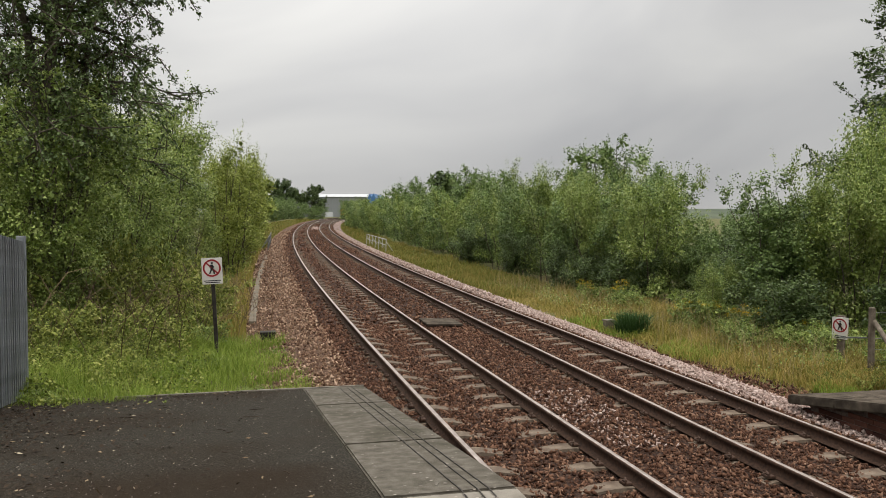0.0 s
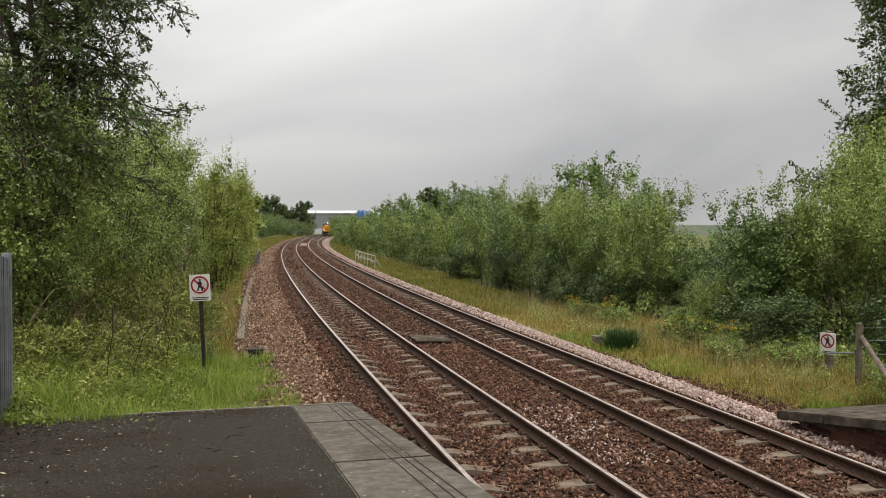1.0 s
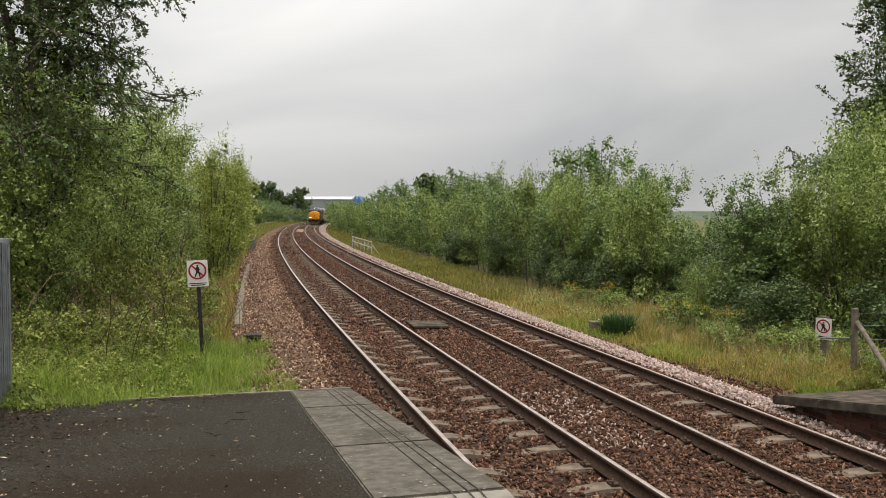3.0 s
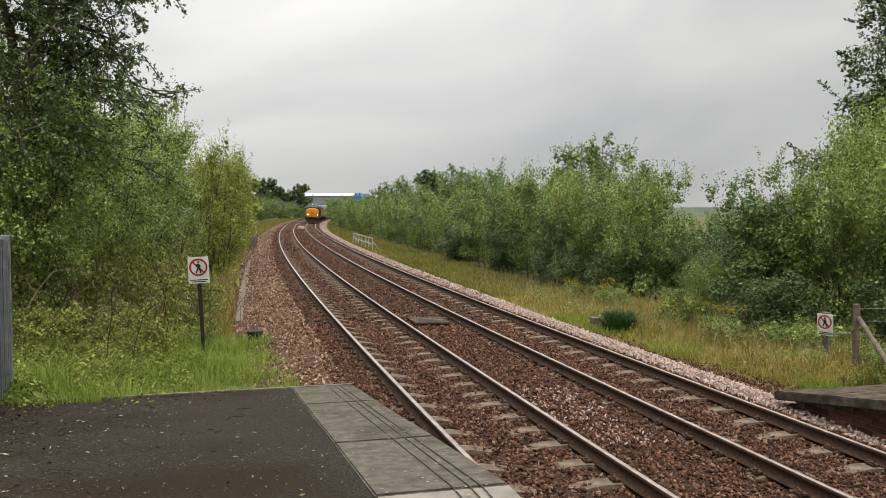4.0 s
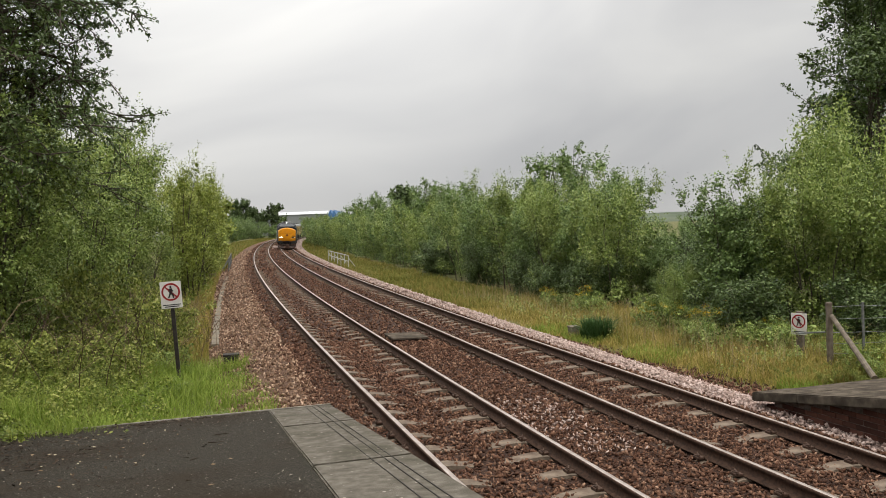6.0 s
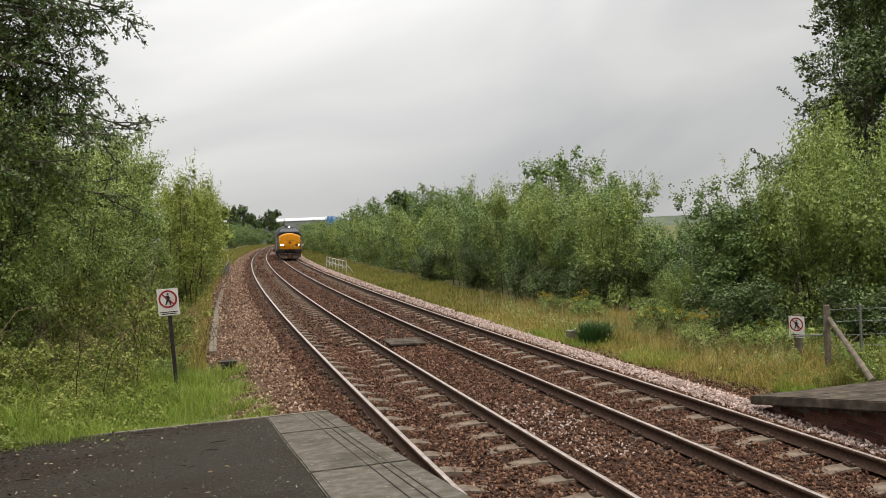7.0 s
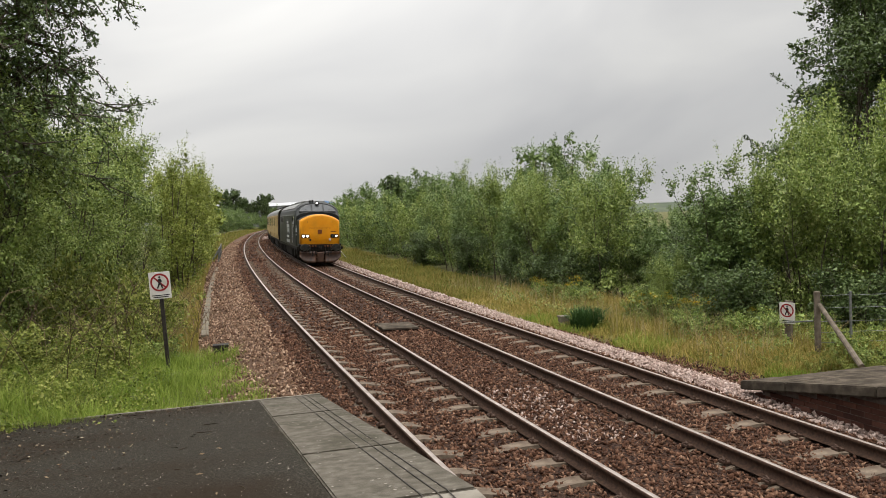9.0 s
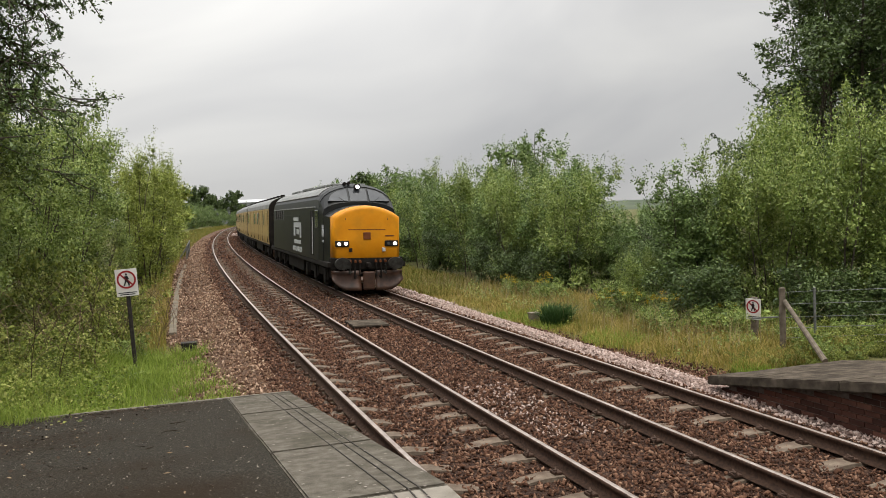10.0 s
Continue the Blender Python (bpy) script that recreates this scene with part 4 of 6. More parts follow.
spread_out(bramble, [(-5.9, 13.6, 0.8, 0, 0.85), (-6.9, 12.2, 0.8, 80, 0.95), (-7.6, 14.8, 1.0, 160, 1.15), (-6.2, 16.6, 0.95, 250, 1.2), (-8.4, 17.6, 1.1, 20, 1.5), (-6.2, 11.0, 0.5, 120, 0.8), (-7.4, 20.2, 0.95, 210, 1.5), (-6.5, 19.2, 0.7, 300, 1.2), (-9.8, 13.4, 1.0, 66, 1.6), (-7.8, 23.2, 0.7, 100, 1.4), (-5.0, 11.2, 0.42, 10, 0.8), (-5.3, 12.4, 0.5, 200, 0.85), (-4.6, 10.6, 0.28, 60, 0.8), (6.9, 15.3, 0.3, 20, 0.9), (7.5, 14.9, 0.32, 140, 0.9), (8.3, 14.8, 0.34, 230, 0.9), (8.9, 15.6, 0.5, 300, 1.1), (9.8, 15.9, 0.5, 45, 1.2), (8.3, 18.0, 0.62, 10, 1.1), (9.1, 17.1, 0.6, 95, 1.1), (7.4, 19.7, 0.55, 190, 1.0), (6.4, 21.6, 0.45, 270, 1.0)])
weeds = shrub("weed_clump", "pale green leafy weed clump in the verge", "shrub", 42, "leaf_light", "weeds on the far verge",
              height=1.15, spread=0.9, stems=14, leaf=0.06, leaves=5000, upright=0.6, low=0.1, narrow=0.5, branches=6, twigs=4, thick=0.01, base_r=0.6, core=300, core_leaf=0.12, splay=0.7, shoots=20, lobe=0.16, spray=0.5)
spread_out(weeds, [(6.5, 22.4, 1.0, 0, 1.0), (7.3, 20.6, 0.9, 90, 1.0), (5.4, 25.4, 0.9, 200, 0.8), (8.3, 17.6, 0.9, 260, 0.8), (8.9, 16.4, 0.75, 30, 0.7), (7.2, 16.0, 0.5, 330, 0.8), (10.1, 16.4, 0.8, 140, 0.9), (6.7, 19.2, 0.7, 170, 0.9), (-7.5, 22.4, 0.8, 50, 1.3), (4.6, 28.2, 0.8, 10, 0.8), (-4.1, 13.2, 0.35, 30, 0.8), (-3.4, 15.4, 0.3, 80, 0.9), (-3.1, 12.2, 0.22, 140, 0.8), (-4.9, 15.6, 0.5, 190, 0.9), (8.3, 15.3, 0.6, 20, 0.9), (8.6, 14.7, 0.45, 100, 0.9), (7.6, 17.3, 0.85, 200, 0.9), (6.9, 18.3, 0.75, 280, 0.9), (8.1, 16.6, 0.6, 60, 0.8)])


def blades(name, rng, x, y, h, material, label, width=0.012, lean=0.35, dz=0.0, kind="stuff", zf=None):
    """Grass blades, each a bent tapering strip."""
    n = len(x)
    z = (ground_z(x, y) if zf is None else zf(x, y)) + dz - 0.02
    hh = h * rng.uniform(0.45, 1.15, n)
    a = rng.uniform(0, 2 * math.pi, n)
    ln = hh * np.abs(rng.normal(0, lean, n))
    w = width * rng.uniform(0.6, 1.4, n)
    b = a + rng.uniform(0.8, 2.3, n)
    c = np.stack([x, y, z], 1)
    dirv = np.stack([np.cos(a), np.sin(a), np.zeros(n)], 1)
    sv = np.stack([np.cos(b), np.sin(b), np.zeros(n)], 1) * w[:, None] * 0.5
    up = np.array([0, 0, 1.0])
    mid = c + dirv * (ln * 0.3)[:, None] + up * (hh * 0.6)[:, None]
    tip = c + dirv * ln[:, None] + up * (hh * 0.95)[:, None]
    v = np.stack([c - sv, c + sv, mid + sv * 0.8, mid - sv * 0.8, tip + sv * 0.15, tip - sv * 0.15], 1).reshape(-1, 3)
    i = 6 * np.arange(n)[:, None]
    f = np.concatenate([i + [[0, 1, 2, 3]], i + [[3, 2, 4, 5]]], 1).reshape(-1, 4)
    return tagged(new(name, np_mesh(name, v, f, M[material])), label, "grass", kind=kind)


rng = np.random.default_rng(8)


def strip(rng, n, s0, s1, o0, o1, power=1.0):
    s = s0 + (s1 - s0) * rng.random(n) ** power
    p = on_track(s, o0 + (o1 - o0) * rng.random(n))
    return p[:, 0], p[:, 1]


def build_grass():
    # lush patch at the platform's foot, to the left of the ballast
    x, y = strip(rng, 29000, 10.7, 18.5, -6.6, -1.5)
    k = (hash_noise(x, y, 1.9) > -0.75) & (off_of(x, y) < -2.2 + 0.34 * np.exp(-((y - 12.9) / 1.8) ** 2) + 0.16 * hash_noise(x, y, 0.9) - 0.35 * rng.random(len(x)) ** 2)
    x, y = x[k], y[k]
    blades("grass", rng, x, y, (0.27 + 0.15 * hash_noise(x, y, 1.3)) * np.clip((-1.75 - off_of(x, y)) * 1.1, 0.3, 1.1), "grass_lush", "lush green grass at the platform's foot", 0.009, 0.85, zf=lambda a, b: np.maximum(ground_z(a, b), bed_z(a, b) + np.interp(off_of(a, b), CESS_O, CESS_Z)))
    on_cess = lambda a, b: np.maximum(ground_z(a, b), bed_z(a, b) + np.interp(off_of(a, b), CESS_O, CESS_Z))
    x, y = strip(rng, 7000, 18.5, 60, -4.6, -3.0, 1.3)
    k = off_of(x, y) < -3.05 + 0.012 * np.clip(y - 20, 0, 40)
    blades("grass", rng, x[k], y[k], 0.42, "grass_dry", "straw-coloured grass along the cable trough", 0.014, zf=on_cess)
    x, y = strip(rng, 8000, 58, 230, -7.5, -2.75, 1.2)
    blades("grass", rng, x, y, 0.35, "grass_far", "pale grass along the cutting", 0.06, zf=on_cess)
    # far verge
    x, y = strip(rng, 1700, 14, 34, 6.8, 9.8, 1.2)
    blades("grass", rng, x, y, 0.85 + 0.2 * hash_noise(x, y, 0.9), "straw", "tall straw-coloured seed stalks on the verge", 0.008, 0.45)
    x, y = strip(rng, 1800, 18.5, 34, -4.8, -3.45, 1.2)
    blades("grass", rng, x, y, 0.6, "straw", "straw-coloured seed stalks beside the cable trough", 0.01, 0.35)
    x, y = strip(rng, 34000, 13.0, 30, 5.85, 9.8, 1.2)
    k = rng.random(len(x)) < np.clip((off_of(x, y) - 5.85 - 0.6 * np.clip((18.5 - y) / 3, 0, 1)) * 1.8 + 0.2 + 0.4 * hash_noise(x, y, 1.1), 0.02, 1)
    x, y = x[k], y[k]
    blades("grass", rng, x, y, 0.15 + 0.105 * np.clip(off_of(x, y) - 5.8, 0, 3.5) + 0.1 * hash_noise(x, y, 1.3), "grass_dry", "tall drying meadow grass on the verge", 0.014, 0.75)
    x, y = strip(rng, 9000, 12.5, 24, 5.9, 7.4, 1.2)
    k = (hash_noise(x, y, 0.7) > 0.05) & (off_of(x, y) > 5.95 + 0.6 * np.clip((18.5 - y) / 3, 0, 1))
    blades("grass", rng, x[k], y[k], 0.24, "grass_lush", "green grass low on the verge", 0.012, 0.7)
    x, y = strip(rng, 19000, 29, 90, 5.9, 9.5, 1.35)
    blades("grass", rng, x, y, 0.3 + 0.14 * hash_noise(x, y, 0.6), "grass_far", "meadow grass farther along the verge", 0.035, 0.7)
    x, y = strip(rng, 5000, 88, 220, 5.9, 9.5, 1.2)
    blades("grass", rng, x, y, 0.4, "grass_far", "distant meadow grass along the line", 0.07)


build_grass()


def clump(name, x, y, n, r, h, material, label, width):
    rg = np.random.default_rng(int(abs(x * 100 + y)))
    a, q = rg.uniform(0, 2 * math.pi, n), r * np.sqrt(rg.random(n))
    ob = blades(name, rg, x + q * np.cos(a), y + q * np.sin(a), h, material, label, width, 0.55, kind="thing")
    ob["kind"] = ""
    del ob["kind"]
    ob["category"] = "grass tussock"
    return ob


clump("rush_tussock", 4.62, 21.3, 1800, 0.4, 0.6, "rush", "dark green rush tussock at the ballast's edge", 0.018)


def ragwort(x, y, h, seed):
    rg = np.random.default_rng(seed)
    ob = thing("ragwort", "yellow flowering ragwort in the drying grass", "flower", "ragwort on the verge")
    ob.matrix_basis = pose(x, y, float(ground_z(np.array(x), np.array(y))) - 0.03)
    tops = rg.normal(0, 0.17, (9, 3)) * [1, 1, 0.5] + [0, 0, h]
    pts = [np.array([[0, 0, 0], t * [0.4, 0.4, 0.5], t]) for t in tops]
    v, f = tubes(pts, [np.array([0.008, 0.006, 0.004])] * 9, 4)
    child(new("stem", np_mesh("stem", v, f, M["grass_lush"])), ob)
    c = np.repeat(tops, 26, 0) + rg.normal(0, 0.055, (234, 3)) * [1, 1, 0.35]
    lv, lf = leaf_quads(rg, c, 0.03, narrow=0.9, up=1.5)
    child(new("flower_cluster", np_mesh("flower_cluster", lv, lf, M["flower"])), ob)["kind"] = "stuff"
    c = rg.random((260, 1)) * np.repeat(tops, 29, 0)[:260] + rg.normal(0, 0.05, (260, 3))
    lv, lf = leaf_quads(rg, c, 0.07, narrow=0.4)
    child(new("foliage", np_mesh("foliage", lv, lf, M["leaf_mid"])), ob)


for i, (x, y, h) in enumerate([(6.5, 20.8, 0.85), (6.9, 20.0, 0.8), (7.2, 19.3, 0.9), (7.5, 18.8, 0.75), (6.1, 21.9, 0.8), (5.2, 25.4, 0.9), (7.9, 18.2, 0.7), (4.4, 28.0, 0.8)]):
    ragwort(x, y, h, 60 + i)


def build_litter():
    rg = np.random.default_rng(5)
    n = 380
    u = 6.0 - 7.5 * rg.random(n) ** 1.4; v = 1.0 + 3.2 * rg.random(n)
    k = rg.random(n) < np.clip((v - 0.8) / 2.2, 0.12, 1)
    u, v = u[k], v[k]
    z = TOP1 - RAMP1 * np.maximum(0, u) + 0.006
    p = np.array([(P1 @ Vector((a, b, c)))[:] for a, b, c in zip(u, v, z)])
    d = rg.normal(size=(len(p), 3)) * [1, 1, 0.05]; d = unit(d); s = unit(np.cross(d, [0, 0, 1.0]) + rg.normal(0, 0.15, (len(p), 3)))
    L = rg.uniform(0.02, 0.06, (len(p), 1))
    V = np.stack([p, p + d * L * 0.5 + s * L * 0.17 + [0, 0, 0.006], p + d * L + [0, 0, 0.004], p + d * L * 0.5 - s * L * 0.17], 1).reshape(-1, 3)
    tagged(new("leaf_litter", np_mesh("leaf_litter", V, np.arange(len(V)).reshape(-1, 4), M["litter"])), "small fallen leaves scattered on the asphalt", "leaf litter", kind="stuff")


build_litter()


def build_mould():
    """Rotted brown leaf mould gathered along the platform's end and back."""
    rg = np.random.default_rng(35)
    n = 42000
    u, v = 6.05 - 7.0 * rg.random(n), 0.9 + 3.3 * rg.random(n)
    near = np.maximum(np.exp(-(6.1 - u) / 0.55), np.exp(-(4.15 - v) / 0.75)) * np.clip((v - 0.9) / 1.6, 0.1, 1)
    near = near * (0.55 + 0.45 * hash_noise(u, v, 2.1))
    k = rg.random(n) < near * 1.1
    u, v = u[k], v[k]
    z = TOP1 - RAMP1 * np.maximum(0, u) + 0.005
    p = np.array([(P1 @ Vector((a, b, c)))[:] for a, b, c in zip(u, v, z)])
    lv, lf = leaf_quads(rg, p, 0.036, unit(rg.normal(size=(len(p), 3)) * [1, 1, 0.05]) * 3 + [0, 0, 0.25], 0.6, 4.0)
    tagged(new("leaf_mould", np_mesh("leaf_mould", lv, lf, M["twig"])), "rotted brown leaf mould along the asphalt's edges", "leaf litter", kind="stuff")


build_mould()


def build_grit():
    rg = np.random.default_rng(15)
    n = 2600
    u = 6.0 - 8.0 * rg.random(n) ** 1.3; v = 0.8 + 3.4 * rg.random(n)
    z = TOP1 - RAMP1 * np.maximum(0, u) + 0.003
    p = np.array([(P1 @ Vector((a, b, c)))[:] for a, b, c in zip(u, v, z)])
    d = rg.normal(size=(n, 4, 3)) * [1, 1, 0.4]
    V = (p[:, None] + d * rg.uniform(0.002, 0.007, (n, 1, 1))).reshape(-1, 3)
    i = 4 * np.arange(n)[:, None]
    F = np.concatenate([i + [[0, 1, 2]], i + [[0, 1, 3]], i + [[1, 2, 3]], i + [[0, 2, 3]]], 0)
    tagged(new("grit", np_mesh("grit", V, F, M["grit"])), "fine pale grit strewn over the asphalt", "grit", kind="stuff")


build_grit()


def undergrowth(name, label, n, s0, s1, o0, o1, height, size, material, dens):
    """Low leafy weeds in drifts between the grass."""
    rg = np.random.default_rng(int(s0 * 10 + n))
    x, y = strip(rg, n, s0, s1, o0, o1)
    k = hash_noise(x, y, 1.7) + 0.4 * rg.random(n) > dens
    x, y = x[k], y[k]
    h = height * (0.5 + 0.5 * hash_noise(x, y, 2.3))
    z = ground_z(x, y) + np.abs(h) * rg.random(len(x)) ** 0.6 + 0.03
    v, f = leaf_quads(rg, np.stack([x, y, z], 1), size, None, 0.75, 1.3)
    tagged(new(name, np_mesh(name, v, f, M[material])), label, "weeds", kind="stuff")


undergrowth("undergrowth", "low leafy weeds spilling over the platform's end", 16000, 10.4, 15.5, -7.2, -3.6, 0.45, 0.048, "leaf_bramble", 0.1)
undergrowth("undergrowth", "pale broad-leaved weeds at the asphalt's edge", 5000, 10.3, 11.6, -6.9, -2.6, 0.2, 0.06, "leaf_light", 0.0)
undergrowth("undergrowth", "leafy weeds among the meadow grass", 12000, 14.5, 30, 6.8, 9.6, 0.6, 0.06, "leaf_light", 0.45)


def dead_twigs():
    rg = np.random.default_rng(77)
    paths = []
    for i in range(60):
        u, v = 6.0 - 6 * rg.random() ** 1.5, 1.2 + 3.0 * rg.random()
        z = TOP1 - RAMP1 * max(0, u) + 0.006
        c = np.array((P1 @ Vector((u, v, z)))[:])
        a = rg.uniform(0, 6.28); L = rg.uniform(0.04, 0.16)
        d = np.array([math.cos(a), math.sin(a), 0])
        paths.append(np.stack([c, c + d * L * 0.5 + rg.normal(0, 0.008, 3) * [1, 1, 0.3], c + d * L]))
    v, f = tubes(paths, [np.array([0.004, 0.004, 0.002])] * len(paths), 3)
    tagged(new("dead_twigs", np_mesh("dead_twigs", v, f, M["twig"])), "small dead twigs on the asphalt", "twig", kind="stuff")


dead_twigs()


def bramble_canes():
    """Arching dead canes over the thicket."""
    rg = np.random.default_rng(91)
    paths = []
    for i in range(170):
        x, y = rg.uniform(-8.6, -4.6), rg.uniform(11.2, 19.5)
        z = float(ground_z(np.array(x), np.array(y)))
        a, L, h = rg.uniform(0, 6.28), rg.uniform(0.7, 1.8), rg.uniform(0.6, 1.5)
        t = np.linspace(0, 1, 7)[:, None]
        paths.append(np.array([x, y, z]) + np.array([math.cos(a), math.sin(a), 0]) * L * t + np.array([0, 0, 1.0]) * h * np.sin(t * 2.5) + rg.normal(0, 0.02, (7, 3)))
    v, f = tubes(paths, [np.linspace(0.007, 0.003, 7)] * len(paths), 3)
    tagged(new("bramble_canes", np_mesh("bramble_canes", v, f, M["dead_stem"])), "arching dead brown canes over the thicket", "bramble canes", kind="stuff")


bramble_canes()


def lichen():
    """Pale lichen spots on the coping."""
    rg = np.random.default_rng(23)
    V, F = [], []
    for i in range(420):
        u, v, rr = 6.0 - 7.2 * rg.random() ** 1.2, 0.02 + 0.74 * rg.random(), rg.uniform(0.003, 0.013)
        c = Vector((u, v, TOP1 - RAMP1 * max(0, u) + 0.0085))
        k = len(V)
        for j in range(6):
            a = j * math.pi / 3 + rg.uniform(-0.3, 0.3)
            q = rr * rg.uniform(0.6, 1.2)
            V.append((P1 @ (c + Vector((q * math.cos(a), q * math.sin(a), -RAMP1 * q * math.cos(a) if u > 0.02 else 0))))[:])
        F += [[k, k + 1, k + 2, k + 3], [k, k + 3, k + 4, k + 5]]
    tagged(new("lichen", np_mesh("lichen", V, F, M["grit"])), "pale lichen spots on the concrete coping", "lichen", kind="stuff")


lichen()

# ---- lineside things ----
def prohibition_sign(name, label, m, plate_w, plate_h, top, post_r, wooden=False):
    ob = thing(name, label, "sign", "warning signs at the platform ends", m=m)
    bm = bmesh.new()
    if wooden:
        box(bm, -0.07, 0.012, -0.2, 0.07, 0.11, top + 0.03, 0.01)
    else:
        box(bm, -post_r, 0.012, -0.2, post_r, 0.012 + 2 * post_r, top - 0.02, 0.006)
    part("post", bm, M["wood"] if wooden else M["post_black"], ob, "" if wooden else "black painted square steel post")
    w, h = plate_w / 2, plate_h
    plate = part("plate", boxed(-w, -0.006, top - h, w, 0.012, top, 0.003), M["white_paint"], ob, "white plate with a barred walking figure and a line of writing")
    cz, R = top - w - 0.005, w * 0.88
    bm = bmesh.new()
    n = 40
    r0 = [bm.verts.new((R * math.cos(2 * math.pi * i / n), -0.010, cz + R * math.sin(2 * math.pi * i / n))) for i in range(n)]
    r1 = [bm.verts.new((0.8 * R * math.cos(2 * math.pi * i / n), -0.010, cz + 0.8 * R * math.sin(2 * math.pi * i / n))) for i in range(n)]
    for i in range(n):
        bm.faces.new((r0[i], r0[(i + 1) % n], r1[(i + 1) % n], r1[i]))
    box(bm, -R * 0.86, -0.0105, -R * 0.085, R * 0.86, -0.0085, R * 0.085, m=Matrix.Translation((0, 0, cz)) @ pose(0, 0, 0, 0, 45, 0))
    part("red_ring", bm, M["red_paint"], plate, "red ring with a diagonal bar")
    bm = bmesh.new()
    s = R / 0.15
    bmesh.ops.create_uvsphere(bm, u_segments=10, v_segments=6, radius=0.019 * s, matrix=Matrix.Translation((0.003, -0.008, cz + 0.085 * s)) @ Matrix.Diagonal((1, 0.1, 1, 1)))
    for x0, z0, x1, z1, t in ((0, 0.06, 0.0, -0.01, 0.026), (0.0, 0.0, 0.03, -0.055, 0.014), (0.03, -0.05, 0.038, -0.105, 0.012), (0.0, 0.0, -0.02, -0.05, 0.014), (-0.02, -0.05, -0.042, -0.1, 0.012),
                              (0.0, 0.055, 0.04, 0.01, 0.01), (0.0, 0.055, -0.038, 0.012, 0.01)):
        p0, p1 = Vector((x0 * s, -0.0095, cz + z0 * s)), Vector((x1 * s, -0.0095, cz + z1 * s))
        d = p1 - p0
        box(bm, -t * s, -0.001, 0, t * s, 0.001, d.length, m=Matrix.Translation(p0) @ pose(0, 0, 0, 0, math.degrees(math.atan2(d.x, d.z)), 0))
    part("figure", bm, M["black_paint"], plate, "black walking figure")
    for k, (wd, zz) in enumerate(((0.84, 0.062), (0.7, 0.03))):
        part("text_bar", boxed(-w * wd, -0.0085, top - h + zz - 0.008, w * wd, -0.0055, top - h + zz + 0.008), M["black_paint"], plate)
    return ob


prohibition_sign("prohibition_sign", "white no-walking sign on a black post in the grass", pose(-4.37, 14.5, 0.05, 0, -2.6, 10), 0.36, 0.475, 1.67, 0.032)
prohibition_sign("prohibition_sign", "weathered no-walking sign on a short timber post by the fence", pose(7.73, 16.4, -0.3, 0, 0.5, -50), 0.32, 0.44, 0.755, 0.05, True)


def wire_fence():
    ob = thing("wire_fence", "timber strainer post with diagonal strut and a galvanised wire fence", "fence")
    part("strainer_post", boxed(7.86, 15.45, -0.7, 7.965, 15.555, 0.76, 0.025), M["wood"], ob, "weathered round-topped timber strainer post")
    bm = bmesh.new()
    cyl(bm, (7.92, 15.42, 0.5), (7.62, 13.45, -0.34), 0.043, 0.053, 10)
    part("strut", bm, M["wood"], ob, "diagonal timber strut")
    part("rail_bar", boxed(7.3, 15.5, 0.16, 7.83, 15.53, 0.19, 0.004), M["wire"], ob)
    xs = [(8.55, 15.45), (10.0, 15.3), (11.5, 15.15), (13.0, 15.0), (14.5, 14.8)]
    for x, y in xs:
        part("post", boxed(x - 0.02, y - 0.02, -0.7, x + 0.02, y + 0.02, 0.74, 0.004), M["wire"], ob, "thin galvanised fence post")
    for k, z in enumerate((0.66, 0.42, 0.16, -0.05, -0.25, -0.4)):
        bm = bmesh.new()
        pts = [(7.9, 15.5)] + xs
        for (a, b), (c, d) in zip(pts, pts[1:]):
            cyl(bm, (a, b, z), (c, d, z + 0.012 * math.sin(k + a)), 0.005, n=5)
        part("wire", bm, M["wire"], ob)
    return ob


wire_fence()


def steel_fence():
    ob = thing("steel_fence", "grey ribbed galvanised steel fence along the platform's back", "fence", m=P1 @ pose(0, 4.12, 0))
    pale = bmesh.new()
    pts = [(-0.042, 0.0), (-0.026, 0.0), (-0.014, -0.024), (0.014, -0.024), (0.026, 0.0), (0.042, 0.0), (0.042, 0.004), (0.028, 0.004), (0.016, -0.02), (-0.016, -0.02), (-0.028, 0.004), (-0.042, 0.004)]
    lo = [pale.verts.new((x, y, 0)) for x, y in pts]
    hi = [pale.verts.new((x, y, 1.9)) for x, y in pts]
    for i in range(12):
        j = (i + 1) % 12
        pale.faces.new((lo[i], lo[j], hi[j], hi[i]))
    pale.faces.new(hi)
    me = as_mesh("pale", pale, M["fence"])
    for k in range(44):
        u = 6.36 - k * 0.088
        c = child(new("pale", me), ob)
        c.matrix_basis = pose(u, 0, p1z(u) + 0.03)
    for z in (0.35, 1.55):
        part("fence_rail", boxed(2.4, 0.01, 0.55 + z, 6.42, 0.05, 0.6 + z, 0.004), M["fence"], ob)
    for u in (6.42, 3.7):
        part("post", boxed(u, -0.03, p1z(u) - 0.5, u + 0.07, 0.07, p1z(u) + 2.0, 0.006), M["fence"], ob, "steel fence post")


steel_fence()


def handrail(s, off, length, rise, turn_label):
    ob = thing("handrail", turn_label, "railing", "bridge handrails", m=track_frame(s, off, -0.35))
    n = 6
    paint = M["rail_white"] if off > 0 else M["wire"]
    for i in range(n + 1):
        y = length * i / n
        part("post", rod((0, y, -0.3), (0, y, rise), 0.03, n=8), paint, ob)
    for z in (rise, rise * 0.52):
        part("bar", rod((0, 0, z), (0, length, z), 0.03, n=8), paint, ob)
    for i in range(0, n + 1, 2):
        part("stay", rod((0, length * i / n, rise * 0.8), (0.75 if off > 0 else -0.75, length * i / n, -0.25), 0.022, n=6), paint, ob)
    return ob


